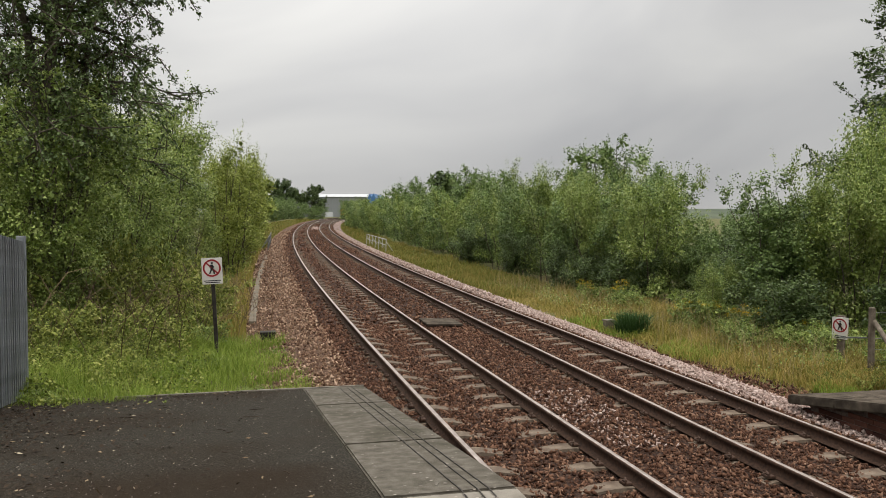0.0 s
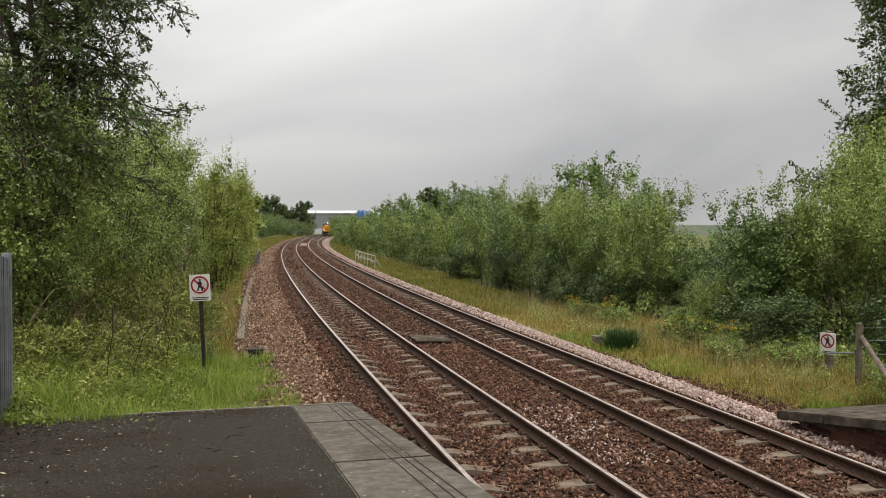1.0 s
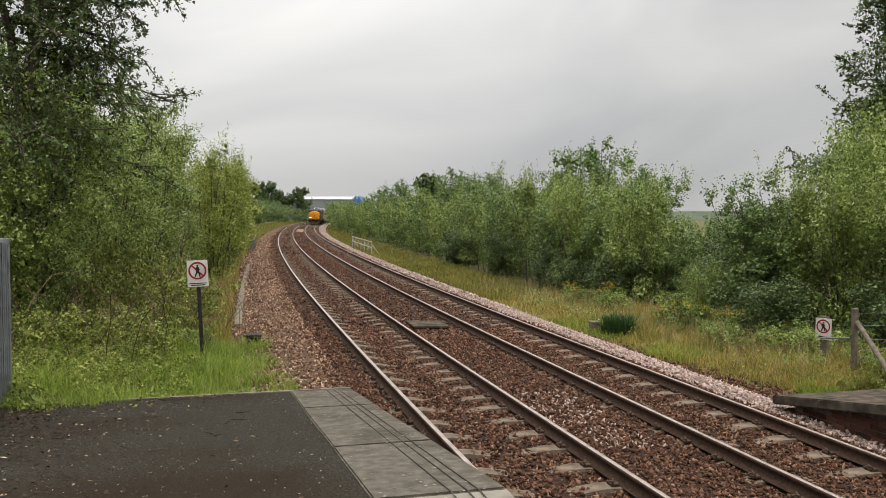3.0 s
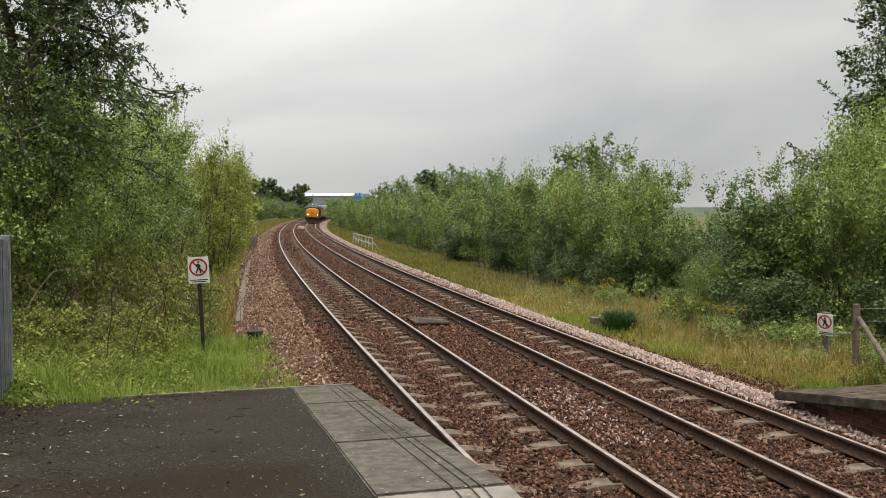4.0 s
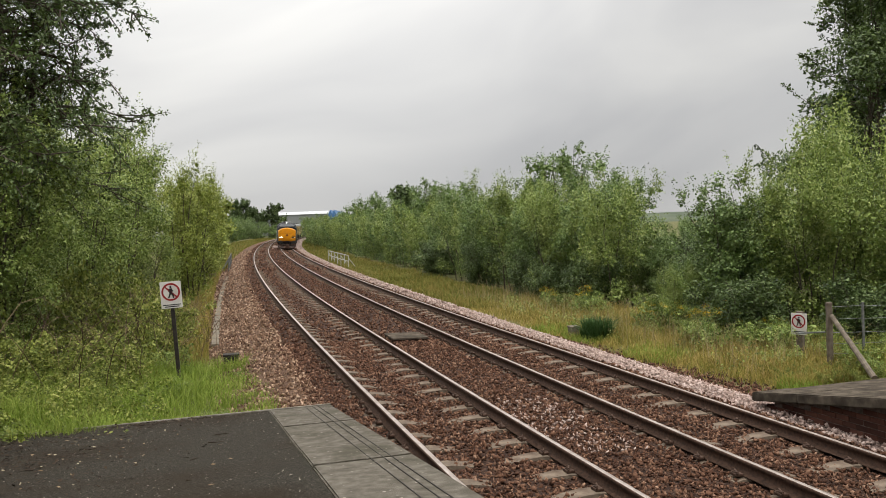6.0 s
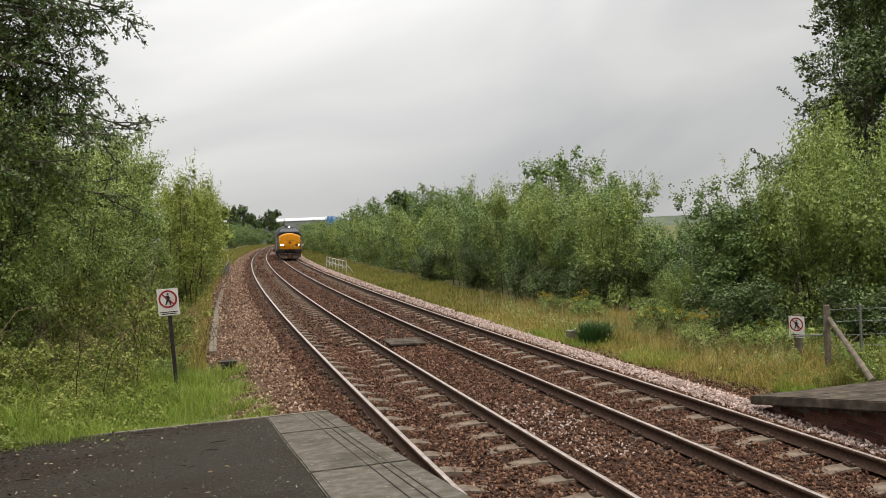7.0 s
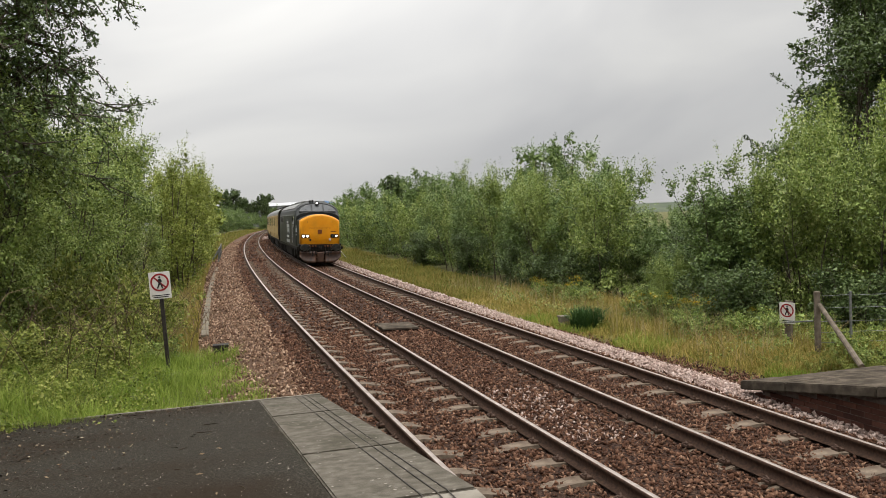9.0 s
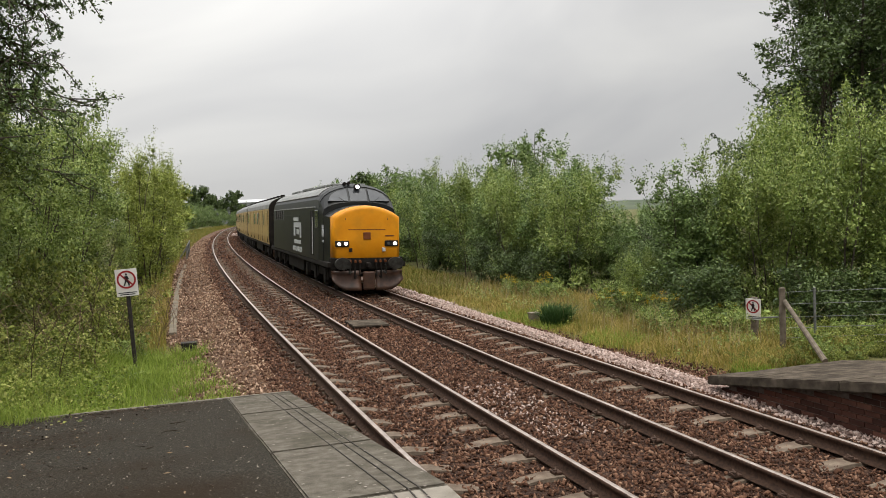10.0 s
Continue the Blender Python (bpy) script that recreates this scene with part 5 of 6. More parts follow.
handrail(62.0, 6.15, 15, 0.9, "white tubular handrail at a small bridge beside the line")
handrail(57, -2.55, 14, 0.95, "grey tubular handrail on the near side of the small bridge")


def cable_trough():
    ob = thing("cable_trough", "line of pale concrete cable trough lids in the grass", "cable trough")
    me = as_mesh("trough_lid", boxed(-0.09, -0.485, -0.2, 0.09, 0.485, 0.0, 0.015), M["trough"])
    for k in range(30):
        s = 21.8 + k * 1.0
        c = child(new("trough_lid", me), ob)
        c.matrix_basis = track_frame(s, -2.9 + 0.012 * k, -0.3 + 0.006 * math.sin(k * 2.7)) @ pose(0.01 * math.sin(k * 4.1), 0, 0, 0, 0.8 * math.sin(k * 1.7), 0.6 * math.sin(k * 3.1))


cable_trough()


def access_cover():
    ob = thing("access_cover", "flat stained concrete access cover between the tracks", "access cover", m=track_frame(19.9, SPACING / 2, -0.13))
    part("cover_lid", boxed(-0.46, -0.5, 0.0, 0.42, 0.5, 0.05, 0.012), M["dark_stone"], ob)
    part("cover_frame", boxed(-0.44, -0.48, -0.16, 0.4, 0.48, 0.0), M["ballast"], ob, "stained side of the cover")


access_cover()


def lineside_box(name, label, x, y, w, d, h, material, cap, dz=-0.05):
    z = float(ground_z(np.array(x), np.array(y)))
    ob = thing(name, label, "equipment box", m=pose(x, y, z + dz, 0, 0, 14))
    part("body", boxed(-w / 2, -d / 2, 0, w / 2, d / 2, h, 0.015), M[material], ob)
    part("lid", boxed(-w / 2 - 0.015, -d / 2 - 0.015, h, w / 2 + 0.015, d / 2 + 0.015, h + 0.05, 0.01), M[cap], ob)


lineside_box("junction_box", "small pale lineside junction box with a blue lid", -12.9, 50.5, 0.32, 0.3, 0.5, "trough", "shed_blue")
lineside_box("concrete_marker", "low pale concrete marker block beside the rushes", 4.1, 21.9, 0.24, 0.24, 0.32, "trough", "trough")
lineside_box("timber_stub", "rotten dark timber stub beside the ballast", -4.05, 17.1, 0.3, 0.24, 0.3, "post_black", "post_black", -0.02)


def loft(bm, sections):
    """Skin a list of closed rings with the same count."""
    rings = [[bm.verts.new(p) for p in ring] for ring in sections]
    n = len(rings[0])
    for a, b in zip(rings, rings[1:]):
        for i in range(n):
            j = (i + 1) % n
            bm.faces.new((a[i], a[j], b[j], b[i]))
    bm.faces.new(list(reversed(rings[0])))
    bm.faces.new(rings[-1])
    bmesh.ops.recalc_face_normals(bm, faces=bm.faces[:])
    return bm


# ---- far buildings and hills ----
def warehouse():
    ob = thing("warehouse", "large grey warehouse with white roof edge and blue corner", "building", m=pose(-82.3, 400, 0.9, 0, 0, 0))
    part("wall", boxed(0, 0, -2, 37, 60, 11.5), M["shed_wall"], ob, "pale grey profiled wall")
    roof = bmesh.new()
    box(roof, -0.4, -0.4, 11.5, 37.4, 60, 12.9)
    for v in roof.verts:
        if v.co.z > 12 and v.co.y < 0:
            v.co.y = 1.4
    part("roof", roof, M["shed_white"], ob, "white roof sheeting")
    bay = part("corner_bay", boxed(37.4, -0.6, -2, 41.0, 60, 11.2), M["shed_blue"], ob, "blue clad corner bay")
    for x0 in (37.4, 39.2):
        g = bmesh.new()
        loft(g, [[(x0, y, 11.2), (x0 + 1.8, y, 11.2), (x0 + 0.9, y, 13.2)] for y in (-0.6, 60)])
        part("gable", g, M["shed_blue"], bay, "blue pointed gable")
    for k in range(12):
        part("cladding_rib", boxed(1.5 + k * 3, -0.12, -2, 1.62 + k * 3, 0.02, 10.5), M["shed_wall"], ob)
    part("loading_door", boxed(16, -0.1, -2, 20, 0.05, 4), M["shed_white"], ob)


warehouse()


def hill(name, x0, x1, y, h, seed):
    n = 60
    xs = np.linspace(x0, x1, n)
    top = h * (0.55 + 0.45 * np.sin(np.linspace(0.2, 2.9, n))) + h * 0.06 * hash_noise(xs, xs * 0 + seed, 0.012)
    V = np.concatenate([np.stack([xs, xs * 0 + y, xs * 0 - 5], 1), np.stack([xs, xs * 0 + y + 250, top], 1), np.stack([xs, xs * 0 + y + 700, xs * 0 - 5], 1)])
    i = np.arange(n - 1)
    f = np.concatenate([np.stack([i + k * n, i + 1 + k * n, i + 1 + (k + 1) * n, i + (k + 1) * n], -1) for k in (0, 1)])
    tagged(new(name, np_mesh(name, V, f, M["hill"], smooth=True)), "low wooded hillside on the horizon", "hill", kind="structure")


hill("backdrop_hill", -100, 1900, 1700, 24, 3)
hill("backdrop_hill", -1500, 300, 2000, 12, 9)


def earth_patch():
    """Dry trodden earth behind the far platform's ramp."""
    us, vs = np.linspace(-0.5, 3.0, 24), np.linspace(0.3, 4.2, 24)
    U, V = np.meshgrid(us, vs)
    edge = np.clip(np.minimum.reduce([U + 0.5 + 0.25 * np.sin(V * 3), 3.0 - U, V - 0.3 + 0.2 * np.sin(U * 4), 4.2 - V + 0.3 * np.sin(U * 2.2)]) / 0.7, -0.5, 1)
    P = np.array([(P2 @ Vector((u, v, 0)))[:] for u, v in zip(U.ravel(), V.ravel())])
    top = np.where(V.ravel() > 0.6, -0.2, -0.4)
    P[:, 2] = ground_z(P[:, 0], P[:, 1]) * (1 - np.clip(edge.ravel(), 0, 1)) + top * np.clip(edge.ravel(), 0, 1) - 0.06 * (edge.ravel() < 0) + 0.015 * hash_noise(P[:, 0], P[:, 1], 4)
    i = np.arange(24 * 24).reshape(24, 24)
    f = np.stack([i[:-1, :-1], i[:-1, 1:], i[1:, 1:], i[1:, :-1]], -1).reshape(-1, 4)
    tagged(new("earth_patch", np_mesh("earth_patch", P, f, M["bare_earth"], smooth=True)), "dry trodden earth at the ramp's foot", "ground", kind="structure")


earth_patch()

# ---- the train ----
def body_ring(y, w, z0, side, top, n=12, flat=0.0):
    """Upright sides to the cantrail, then an arched roof."""
    pts = [(-w, y, z0), (-w, y, (z0 + side) / 2), (-w, y, side)]
    for i in range(1, n):
        a = math.pi * (1 - i / n)
        pts.append((w * math.cos(a), y, side + (top - side) * math.sin(a) ** 0.8))
    pts += [(w, y, side), (w, y, (z0 + side) / 2), (w, y, z0)]
    return pts


def wheelset(parent, y, r):
    bm = bmesh.new()
    for s in (-1, 1):
        cyl(bm, (s * 0.69, 0, 0), (s * 0.82, 0, 0), r, n=28)
        cyl(bm, (s * 0.665, 0, 0), (s * 0.69, 0, 0), r + 0.03, n=28)
        for k in range(4):
            a = k * math.pi / 2
            cyl(bm, (s * 0.80, 0.3 * r * math.cos(a), 0.3 * r * math.sin(a)), (s * 0.835, 0.6 * r * math.cos(a), 0.6 * r * math.sin(a)), 0.04, n=6)
    cyl(bm, (-0.82, 0, 0), (0.82, 0, 0), 0.085, n=10)
    ob = part("wheelset", bm, M["underframe"], parent, "grimy steel wheelset")
    ob.matrix_basis = pose(0, y, r)
    return ob


def bogie(parent, y, axles, r, name="bogie"):
    bm = bmesh.new()
    half = max(axles) + 0.75
    for s in (-1, 1):
        box(bm, s * 1.05 - 0.07, -half, 0.5, s * 1.05 + 0.07, half, 0.78, 0.02)
        for a in axles:
            box(bm, s * 1.08 - 0.13, a - 0.19, 0.3, s * 1.08 + 0.13, a + 0.19, 0.78, 0.03)
            for d in (-0.32, 0.32):
                cyl(bm, (s * 1.1, a + d, 0.42), (s * 1.1, a + d, 0.86), 0.085, n=8)
        for a in axles:
            box(bm, s * 0.98 - 0.03, a - 0.62, 0.22, s * 0.98 + 0.03, a - 0.52, 0.6)
    box(bm, -1.0, -0.3, 0.55, 1.0, 0.3, 0.85)
    ob = part(name, bm, M["underframe"], parent, "dark brake-dusted bogie frame")
    ob.matrix_basis = pose(0, y, 0)
    return ob, [wheelset(ob, a, r) for a in axles]


def smooth(bm):
    for f in bm.faces:
        f.smooth = True
    return bm


def plough_side(s):
    """One curved blade: scooped forward at the foot, its lower corner rounded off."""
    bm = bmesh.new()
    n, k = 8, 6
    rows = []
    for i in range(n):
        u = i / (n - 1)
        x = 0.24 + 0.94 * u
        foot = 0.12 + 0.34 * max(0.0, u - 0.45) ** 2 / 0.3
        rows.append([bm.verts.new((s * x, 9.0 - 0.14 * u + 0.2 * (1 - j / (k - 1)) ** 2 + 0.07 * (j / (k - 1)) ** 3, foot + (0.76 - foot) * j / (k - 1))) for j in range(k)])
    for a, c in zip(rows, rows[1:]):
        for j in range(k - 1):
            bm.faces.new((a[j], c[j], c[j + 1], a[j + 1]))
    r = bmesh.ops.extrude_face_region(bm, geom=bm.faces[:])
    bmesh.ops.translate(bm, verts=[v for v in r["geom"] if isinstance(v, bmesh.types.BMVert)], vec=(0, -0.04, 0))
    bmesh.ops.recalc_face_normals(bm, faces=bm.faces[:])
    return smooth(bm)


def locomotive():
    """Origin at the middle on the rail heads; y forward. 18.75 m long, 2.7 m wide, 3.95 m high."""
    ob = thing("diesel_locomotive", "dark grey diesel locomotive with a bright yellow nose and lit headlamps", "locomotive")
    W, S, T = 1.31, 2.82, 3.68
    b = 1.02
    # body between the cabs
    body = part("body", loft(bmesh.new(), [body_ring(y, W, b, S, T) for y in (-6.9, -3, 0, 3, 6.55)]), M["loco_grey"], ob, "dark slate grey bodyside")
    part("sole_bar", boxed(-1.3, -8.6, 0.86, 1.3, 8.9, 1.03, 0.02), M["underframe"], ob, "black sole bar")
    # roof cap in lighter grime
    bm = bmesh.new()
    rings = []
    for y in (-6.85, 6.5):
        pts = []
        for i in range(2, 13):
            a = math.pi * (1 - i / 14)
            pts.append((1.352 * math.cos(a), y, S + (T + 0.012 - S) * math.sin(a) ** 0.8))
        pts += [(p[0] * 0.9, y, p[2] - 0.12) for p in reversed(pts)]
        rings.append(pts)
    part("roof", loft(bm, rings), M["roof_grey"], body, "grimy grey roof")
    for k, (y0, y1, h) in enumerate(((-5.2, -2.4, 0.04), (-1.6, 1.4, 0.06), (2.0, 4.2, 0.045), (4.7, 5.9, 0.03))):
        part("roof_hatch", boxed(-0.62, y0, T - 0.06, 0.62, y1, T + h, 0.03), M["roof_grey"], body)
    bm = bmesh.new()
    cyl(bm, (0, -4, T), (0, -4, T + 0.08), 0.5, 0.46, 20)
    part("roof_fan", bm, M["underframe"], body, "round radiator fan grille")
    # grilles and windows of the bodyside, door and lettering on both sides
    for s in (-1, 1):
        bm = bmesh.new()
        for k in range(4):
            box(bm, s * (W - 0.01) - 0.012, -6.2 + k * 0.85, 2.42, s * (W - 0.01) + 0.022, -5.6 + k * 0.85, 2.83, 0.01)
        grille = part("side_grille", bm, M["underframe"], body, "black louvred side grilles")
        for k in range(5):
            part("grille_frame", boxed(s * (W - 0.01) - 0.01, -6.32 + k * 0.85, 2.38, s * (W - 0.01) + 0.03, -6.22 + k * 0.85, 2.86, 0.006), M["roof_grey"], grille)
        part("rain_strip", rod((s * (W + 0.005), -6.8, S + 0.03), (s * (W + 0.005), 6.6, S + 0.03), 0.02, n=6), M["roof_grey"], body)
        part("cantrail_panel", boxed(s * 1.2 - 0.05, 2.2, S + 0.2, s * 1.2 + 0.03, 5.2, S + 0.32, 0.01), M["roof_grey"], body, "pale weathered cantrail panel")
        # flat door panel; the recess is only shade, put in as black colour
        part("cab_door", boxed(s * W - 0.02, 5.4, 1.15, s * W + 0.012, 6.05, 2.75, 0.01), M["underframe"], body, "cab door, black for the shade of its recess")
        part("door_rail", rod((s * (W + 0.05), 6.15, 1.2), (s * (W + 0.05), 6.15, 2.5), 0.018, n=8), M["rail_white"], body, "white grab rail")
        bm = boxed(s * W - 0.02, 6.4, 2.12, s * W + 0.014, 7.14, 2.76, 0.03)
        part("cab_side_window", bm, M["cab_glass"], body, "dark cab side window")
        part("side_panel", boxed(s * W - 0.01, -2.6, 1.25, s * W + 0.008, 2.6, 2.6, 0.006), M["loco_grey"], body)
        # logo in plain shapes
        bm = bmesh.new()
        for y0, z0, y1, z1 in ((0.70, 2.1, 2.90, 2.3), (0.70, 1.75, 1.20, 2.1), (1.60, 1.82, 2.30, 2.02), (2.50, 1.7, 2.90, 2.1), (0.90, 1.45, 2.80, 1.6), (0.70, 2.36, 2.20, 2.5)):
            box(bm, s * W - 0.004, y0, z0, s * W + 0.012, y1, z1)
        part("logo", bm, M["letter"], body, "large pale block emblem")
        bm = bmesh.new()
        for k in range(7):
            box(bm, s * W - 0.004, 0.4 + k * 0.4, 1.14, s * W + 0.012, 0.68 + k * 0.4, 1.34)
        part("text_bar", bm, M["letter"], body)
        bm = bmesh.new()
        box(bm, s * 1.235 - 0.004, 7.3, 1.85, s * 1.235 + 0.03, 7.85, 2.1); box(bm, s * 1.235 - 0.004, 7.35, 1.66, s * 1.235 + 0.03, 7.8, 1.74); box(bm, s * 1.235 - 0.004, 7.5, 2.12, s * 1.235 + 0.03, 7.75, 2.24)
        part("nose_emblem", bm, M["letter"], body, "small pale emblem and number bar")
    for e in (1, -1):
        flip = pose(0, 0, 0, 0, 0, 0 if e > 0 else 180)
        end = part("cab", loft(bmesh.new(), [body_ring(6.5, W, b, S, T), body_ring(7.0, W, b, S - 0.02, T - 0.03), body_ring(7.22, W - 0.01, b, S - 0.05, T - 0.12)]), M["loco_grey"], ob, "dark grey cab")
        end.matrix_basis = flip
        # raked windscreen front of the cab
        bm = bmesh.new()
        loft(bm, [body_ring(7.2, W - 0.012, b, S - 0.06, T - 0.13), body_ring(7.72, W - 0.06, b, 2.63, 3.02)])
        part("cab_front", bm, M["loco_grey"], end, "dark windscreen surround")
        # three panes, each lying on the raked front
        p0, p1 = Vector((0, 7.2, T - 0.13)), Vector((0, 7.72, 3.02))
        rake = math.degrees(math.atan2(p1.y - p0.y, p0.z - p1.z))
        for s, xs in ((0, [(-0.3, 0.0), (0.3, 0.0), (0.3, 0.6), (-0.3, 0.6)]), (-1, [(-1.06, 0.0), (-0.37, 0.0), (-0.37, 0.58), (-0.65, 0.5), (-0.9, 0.32)]), (1, [(0.37, 0.0), (1.06, 0.0), (0.9, 0.32), (0.65, 0.5), (0.37, 0.58)])):
            bm = bmesh.new()
            base = Vector((0, 7.66, 3.0))
            up = (p0 - p1).normalized(); out = Vector((0, up.z, -up.y))
            ring = [base + Vector((x, 0, 0)) + up * z + out * 0.075 - Vector((0, 0.16 * abs(x) * abs(x) * 0.35, 0)) for x, z in xs]
            f = bm.faces.new([bm.verts.new(p) for p in ring])
            r = bmesh.ops.extrude_face_region(bm, geom=[f])
            bmesh.ops.translate(bm, verts=[v for v in r["geom"] if isinstance(v, bmesh.types.BMVert)], vec=-out * 0.09)
            bmesh.ops.recalc_face_normals(bm, faces=bm.faces[:])
            part("windscreen", bm, M["cab_glass"], end, "grey reflective windscreen pane")
        # yellow nose with an arched top edge
        def nose_ring(y, w, z0, zs, zt):
            pts = [(-w, y, z0), (-w, y, (z0 + zs) / 2), (-w, y, zs)]
            for i in range(1, 12):
                x = -w + 2 * w * i / 12
                pts.append((x, y, zs + (zt - zs) * (1 - (x / w) ** 2) ** 0.85))
            return pts + [(w, y, zs), (w, y, (z0 + zs) / 2), (w, y, z0)]
        part("nose_side", loft(bmesh.new(), [nose_ring(7.2, 1.29, b, 2.55, 2.93), nose_ring(8.5, 1.145, b, 2.51, 2.89)]), M["loco_grey"], end, "dark grey nose side")
        nose = part("nose", smooth(loft(bmesh.new(), [nose_ring(8.5, 1.142, 1.15, 2.506, 2.886), nose_ring(8.68, 1.135, 1.15, 2.5, 2.88), nose_ring(8.79, 1.115, 1.15, 2.485, 2.862), nose_ring(8.86, 1.08, 1.155, 2.46, 2.835), nose_ring(8.895, 1.035, 1.165, 2.42, 2.795), nose_ring(8.905, 0.975, 1.18, 2.37, 2.74)])), M["loco_yellow"], end, "bright yellow rounded nose")
        part("nose_seam", boxed(-0.62, 8.9, 2.08, 0.62, 8.91, 2.1), M["panel_brown"], nose)
        part("marker_plate", boxed(-0.12, 8.89, 1.77, 0.12, 8.93, 2.0, 0.01), M["panel_brown"], nose, "square brown marker plate")
        for s in (-1, 1):
            part("lamp_housing", boxed(s * 0.82 - 0.23, 8.86, 1.53, s * 0.82 + 0.23, 8.95, 1.73, 0.03), M["underframe"], nose, "black headlamp housing")
            for k in (-1, 1):
                bright = e > 0
                bm = rod((s * 0.82 + k * 0.11, 8.94, 1.63), (s * 0.82 + k * 0.11, 8.97, 1.63), 0.052, n=16)
                part("headlamp", bm, (M["lamp"] if (s > 0 or k < 0) else M["cab_glass"]) if bright else M["cab_glass"], nose, "lit white headlamp" if bright else "unlit lamp")
            bm = bmesh.new()
            cyl(bm, (s * 0.87, 8.85, 1.0), (s * 0.87, 9.25, 1.0), 0.13, n=14); bmesh.ops.create_cone(bm, cap_ends=True, segments=28, radius1=0.2, radius2=0.19, depth=0.06, matrix=Matrix.Translation((s * 0.87, 9.28, 1.0)) @ pose(0, 0, 0, -90) @ Matrix.Diagonal((1.35, 1, 1, 1)))
            part("buffer", bm, M["buffer"], end, "greasy oval buffer")
            for hx, hz, hm in ((0.26, 0.6, "underframe"), (0.42, 0.52, "underframe"), (0.58, 0.66, "buffer")):
                bm = bmesh.new()
                cyl(bm, (s * hx, 8.9, 1.12), (s * hx, 9.03, 1.0), 0.03, n=8); cyl(bm, (s * hx, 9.03, 1.0), (s * (hx + 0.03), 9.05, hz), 0.03, n=8); cyl(bm, (s * (hx + 0.03), 9.05, hz), (s * (hx - 0.06), 9.0, hz + 0.08), 0.03, n=8)
                hose = part("hose", bm, M[hm], end)
                part("cock", boxed(s * hx - 0.035, 8.98, 1.02, s * hx + 0.035, 9.07, 1.1, 0.01), M["panel_brown"], hose, "rust-red pipe cock")
            part("wiper", rod((s * 0.42, 7.8, 2.97), (s * 0.7, 7.7, 3.17), 0.009, n=6), M["underframe"], end)
            part("nose_grip", boxed(s * 0.7 - 0.009, 8.88, 2.4, s * 0.7 + 0.009, 8.915, 2.47, 0.004), M["buffer"], nose)
            part("nose_label", boxed(s * 0.76 - 0.15, 8.895, 1.86, s * 0.76 + 0.15, 8.912, 1.9), M["panel_brown"], nose) if s < 0 else None
            part("lamp_iron", boxed(s * 0.55 - 0.05, 8.9, 1.37, s * 0.55 + 0.05, 8.99, 1.49, 0.01), M["white_paint"] if s < 0 else M["underframe"], nose)
        part("buffer_beam", boxed(-1.2, 8.6, 0.78, 1.2, 8.9, 1.18, 0.03), M["underframe"], end, "black buffer beam")
        part("coupling_hook", boxed(-0.07, 8.9, 0.86, 0.07, 9.22, 1.02, 0.03), M["underframe"], end)
        # three-piece snow plough
        for s in (-1, 1):
            part("plough_blade", plough_side(s), M["plough"], end, "rust-stained snow plough blade")
        bm = bmesh.new()
        box(bm, -0.2, 9.1, 0.14, 0.2, 9.2, 0.74, 0.05)
        part("plough_centre", bm, M["plough"], end)
        bm = bmesh.new()
        cyl(bm, (0, 7.3, T - 0.14), (0, 7.44, T - 0.14), 0.11, n=16)
        part("top_lamp_box", bm, M["underframe"], end, "black headlamp pod above the windscreen")
        part("top_lamp", rod((0, 7.44, T - 0.14), (0, 7.47, T - 0.14), 0.062, n=16), M["lamp_dim"] if e > 0 else M["cab_glass"], end, "lit white top lamp" if e > 0 else "unlit top lamp")
        bm = bmesh.new()
        cyl(bm, (0.24, 6.8, T - 0.02), (0.24, 7.15, T + 0.0), 0.04, 0.06, 10); cyl(bm, (0.38, 6.8, T - 0.04), (0.38, 7.1, T - 0.02), 0.04, 0.06, 10)
        part("horn", bm, M["underframe"], end, "black air horns")
    wheels = []
    for y in (5.65, -5.65):
        _, ws = bogie(ob, y, (-2.05, 0.0, 2.05), 0.545)
        wheels += ws
    part("fuel_tank", boxed(-1.15, -2.4, 0.35, 1.15, 2.4, 0.95, 0.05), M["underframe"], ob, "black fuel tank and battery boxes")
    return ob, wheels


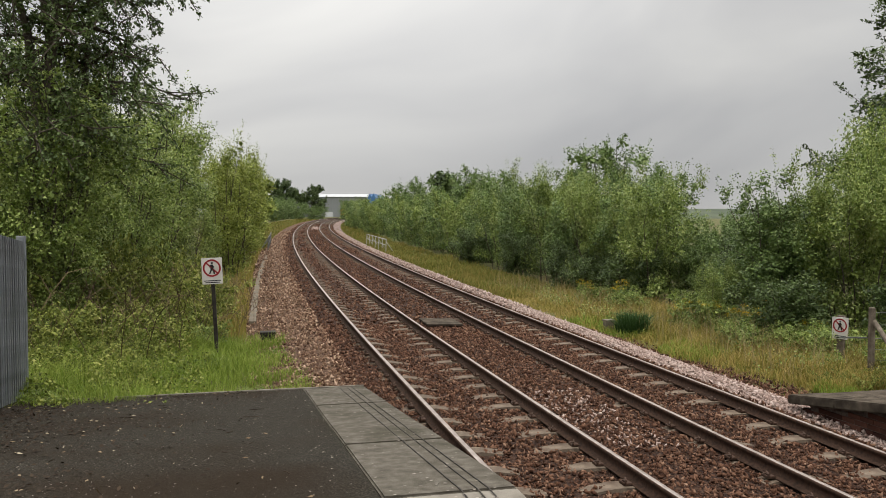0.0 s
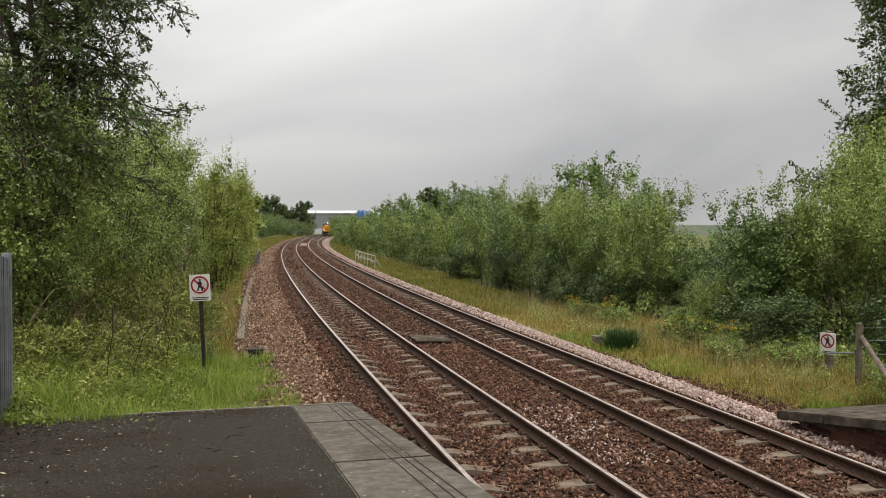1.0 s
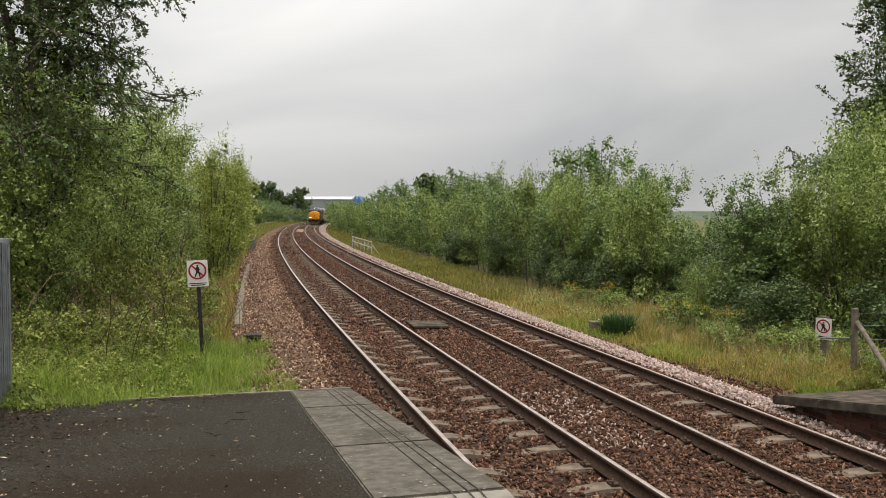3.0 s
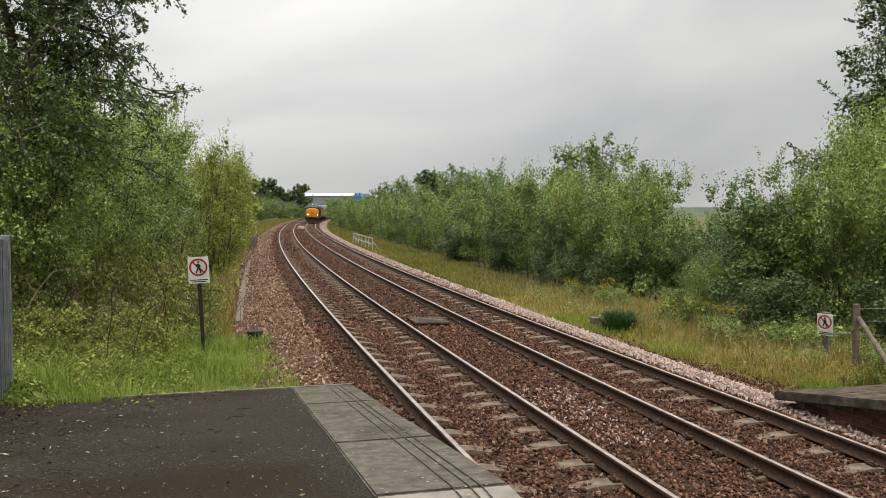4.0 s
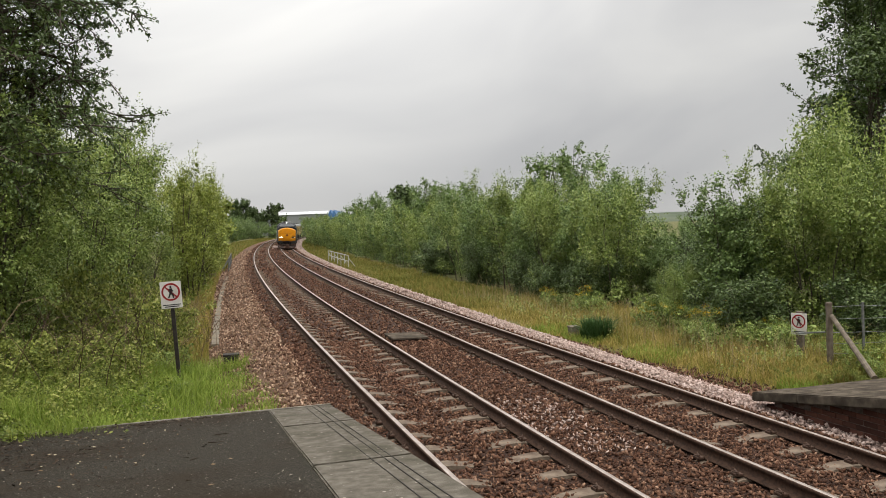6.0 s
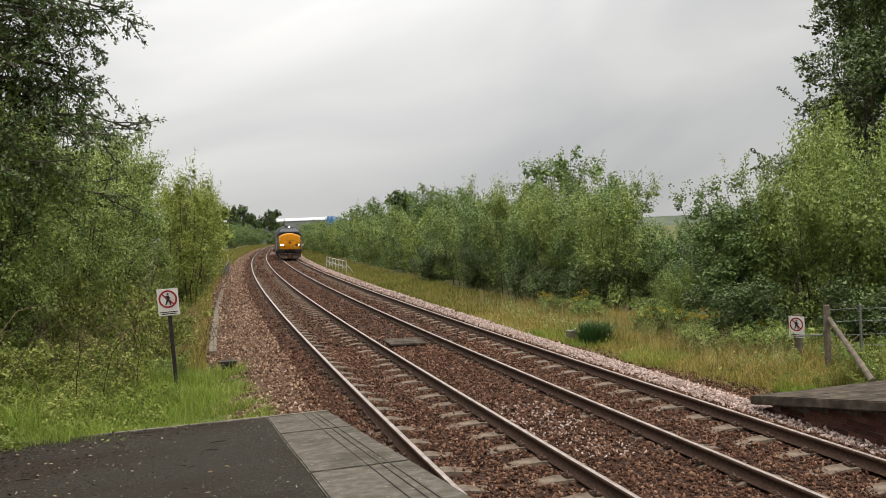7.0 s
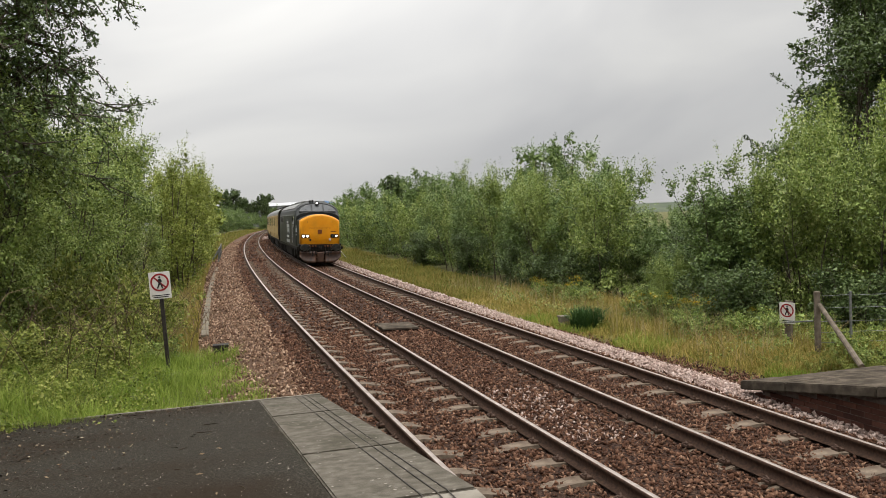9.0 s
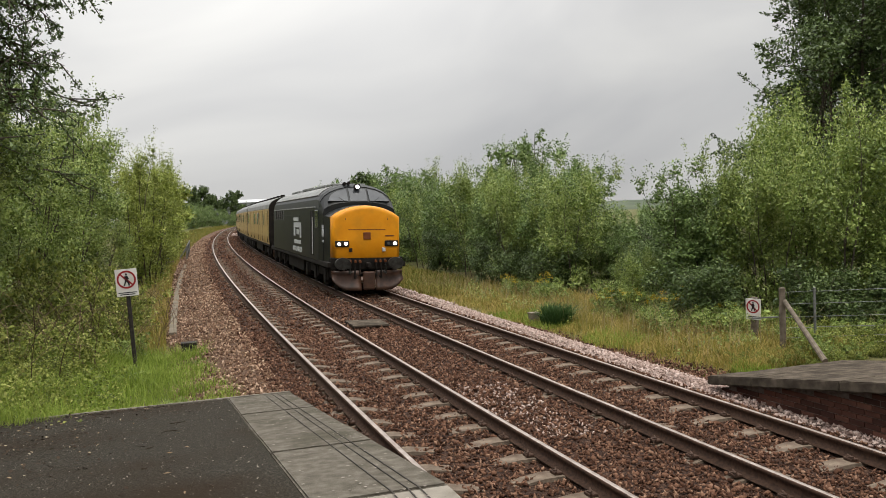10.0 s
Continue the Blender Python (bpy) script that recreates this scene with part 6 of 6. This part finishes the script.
def coach(label):
    """Origin at the middle on the rail heads; y forward. 20.1 m long."""
    ob = thing("railway_coach", label, "railway coach", "coaches of the train")
    W, S, T, L = 1.34, 2.95, 3.68, 10.0
    b = 1.05
    ring = lambda y, w=W: [(-w * 0.955, y, b), (-w, y, 1.5), (-w * 0.985, y, S)] + [(w * 0.985 * math.cos(math.pi * (1 - i / 12)), y, S + (T - S) * math.sin(math.pi * i / 12) ** 0.85) for i in range(1, 12)] + [(w * 0.985, y, S), (w, y, 1.5), (w * 0.955, y, b)]
    body = part("body", loft(bmesh.new(), [ring(y) for y in (-L, -5, 0, 5, L)]), M["coach_yellow"], ob, "faded yellow bodyside")
    pts = lambda y: [(W * 0.992 * math.cos(math.pi * (1 - i / 12)), y, S + 0.05 + (T + 0.012 - S - 0.05) * math.sin(math.pi * i / 12) ** 0.85) for i in range(0, 13)]
    part("roof", loft(bmesh.new(), [pts(-L - 0.01) + [(p[0] * 0.95, p[1], p[2] - 0.1) for p in reversed(pts(-L - 0.01))], pts(L + 0.01) + [(p[0] * 0.95, p[1], p[2] - 0.1) for p in reversed(pts(L + 0.01))]]), M["roof_grey"], ob, "pale grey arched roof")
    for e in (-1, 1):
        part("end_wall", loft(bmesh.new(), [ring(e * L, W - 0.004), ring(e * (L + 0.035), W - 0.004)]), M["underframe"], ob, "black coach end")
        part("gangway", boxed(-0.5, e * L, 1.15, 0.5, e * (L + 0.42), 3.15, 0.04), M["underframe"], ob, "black corridor connection")
        for s in (-1, 1):
            part("buffer", rod((s * 0.87, e * L, 1.0), (s * 0.87, e * (L + 0.45), 1.0), 0.16, n=12), M["underframe"], ob)
    for s in (-1, 1):
        for k, y in enumerate((8.3, 4.6, 1.4, -1.4, -4.6, -8.3)):
            part("window", boxed(s * (W * 0.985) - 0.03, y - 0.55, 2.05, s * (W * 0.985) + 0.018, y + 0.55, 2.8, 0.04), M["cab_glass"] if k in (2, 3, 5) else M["coach_yellow"], body, "dark window" if k in (2, 3, 5) else "plated-over window")
        for y in (6.6, 3.0, -3.0, -6.6):
            d = part("door", boxed(s * W * 0.985 - 0.03, y - 0.5, 1.12, s * W * 0.985 + 0.016, y + 0.5, 2.95, 0.012), M["coach_yellow"], body)
            part("door_window", boxed(s * W * 0.985 - 0.01, y - 0.22, 2.05, s * W * 0.985 + 0.022, y + 0.22, 2.75, 0.02), M["cab_glass"], d)
        for y in (9.3, 5.6, 2.2, -2.2, -5.6, -9.3):
            part("door_gap", boxed(s * W * 0.985 - 0.03, y - 0.03, 1.14, s * W * 0.985 + 0.019, y + 0.03, 2.9), M["underframe"], body, "dark door gap")
    for k in range(8):
        for s in (-0.42, 0.42):
            part("roof_vent", boxed(s - 0.11, -8.4 + k * 2.4, T - 0.1, s + 0.11, -8.05 + k * 2.4, T + 0.1, 0.03), M["underframe"], ob, "dark roof ventilator")
    wheels = []
    for y in (7.1, -7.1):
        _, ws = bogie(ob, y, (-1.3, 1.3), 0.455)
        wheels += ws
    part("underframe_box", boxed(-1.1, -3.2, 0.4, 1.1, 2.6, 1.02, 0.04), M["underframe"], ob, "black equipment boxes")
    part("solebar", boxed(-1.28, -L, 0.92, 1.28, L, 1.07, 0.01), M["underframe"], ob)
    return ob, wheels


LOCO, LOCO_WHEELS = locomotive()
COACHES = [coach("faded yellow test train coach with a grey roof")]
for k in range(3):
    c = copy_thing(COACHES[0][0], Matrix.Identity(4))
    COACHES.append((c, [o for o in c.children_recursive if o.name.startswith("wheelset")]))


def front_s(t):
    """How far the locomotive's buffers are along the line at t seconds."""
    r = 10.0 - t
    return 26.35 + 20.24 * r + 0.15 * r * r


def vehicle_pose(s_mid, half):
    a, b = Vector(on_track(s_mid - half, SPACING + 0.05, -0.03)), Vector(on_track(s_mid + half, SPACING + 0.05, -0.03))
    f = (a - b).normalized()
    up = Vector((CANT * math.cos(0.2), 0, 1)).normalized()
    x = f.cross(up).normalized(); u = x.cross(f)
    m = Matrix((x, f, u)).transposed().to_4x4()
    m.translation = (a + b) / 2
    return m


def motions():
    times = [i * 0.25 for i in range(41)]
    walk(LOCO, [(t, vehicle_pose(front_s(t) + 9.3, 5.65)) for t in times])
    for k, (c, _) in enumerate(COACHES):
        walk(c, [(t, vehicle_pose(front_s(t) + 18.7 + 10.4 + 20.9 * k, 7.1)) for t in times])
    # wheels roll without slipping
    fine = [i / 30 for i in range(301)]
    for wheels, r in [(LOCO_WHEELS, 0.545)] + [(w, 0.455) for _, w in COACHES[:1]]:
        for w in wheels:
            p = w.matrix_basis.translation.copy()
            walk(w, [(t, Matrix.Translation(p) @ pose(0, 0, 0, -math.degrees((front_s(0) - front_s(t)) / r) % 360)) for t in fine])


motions()
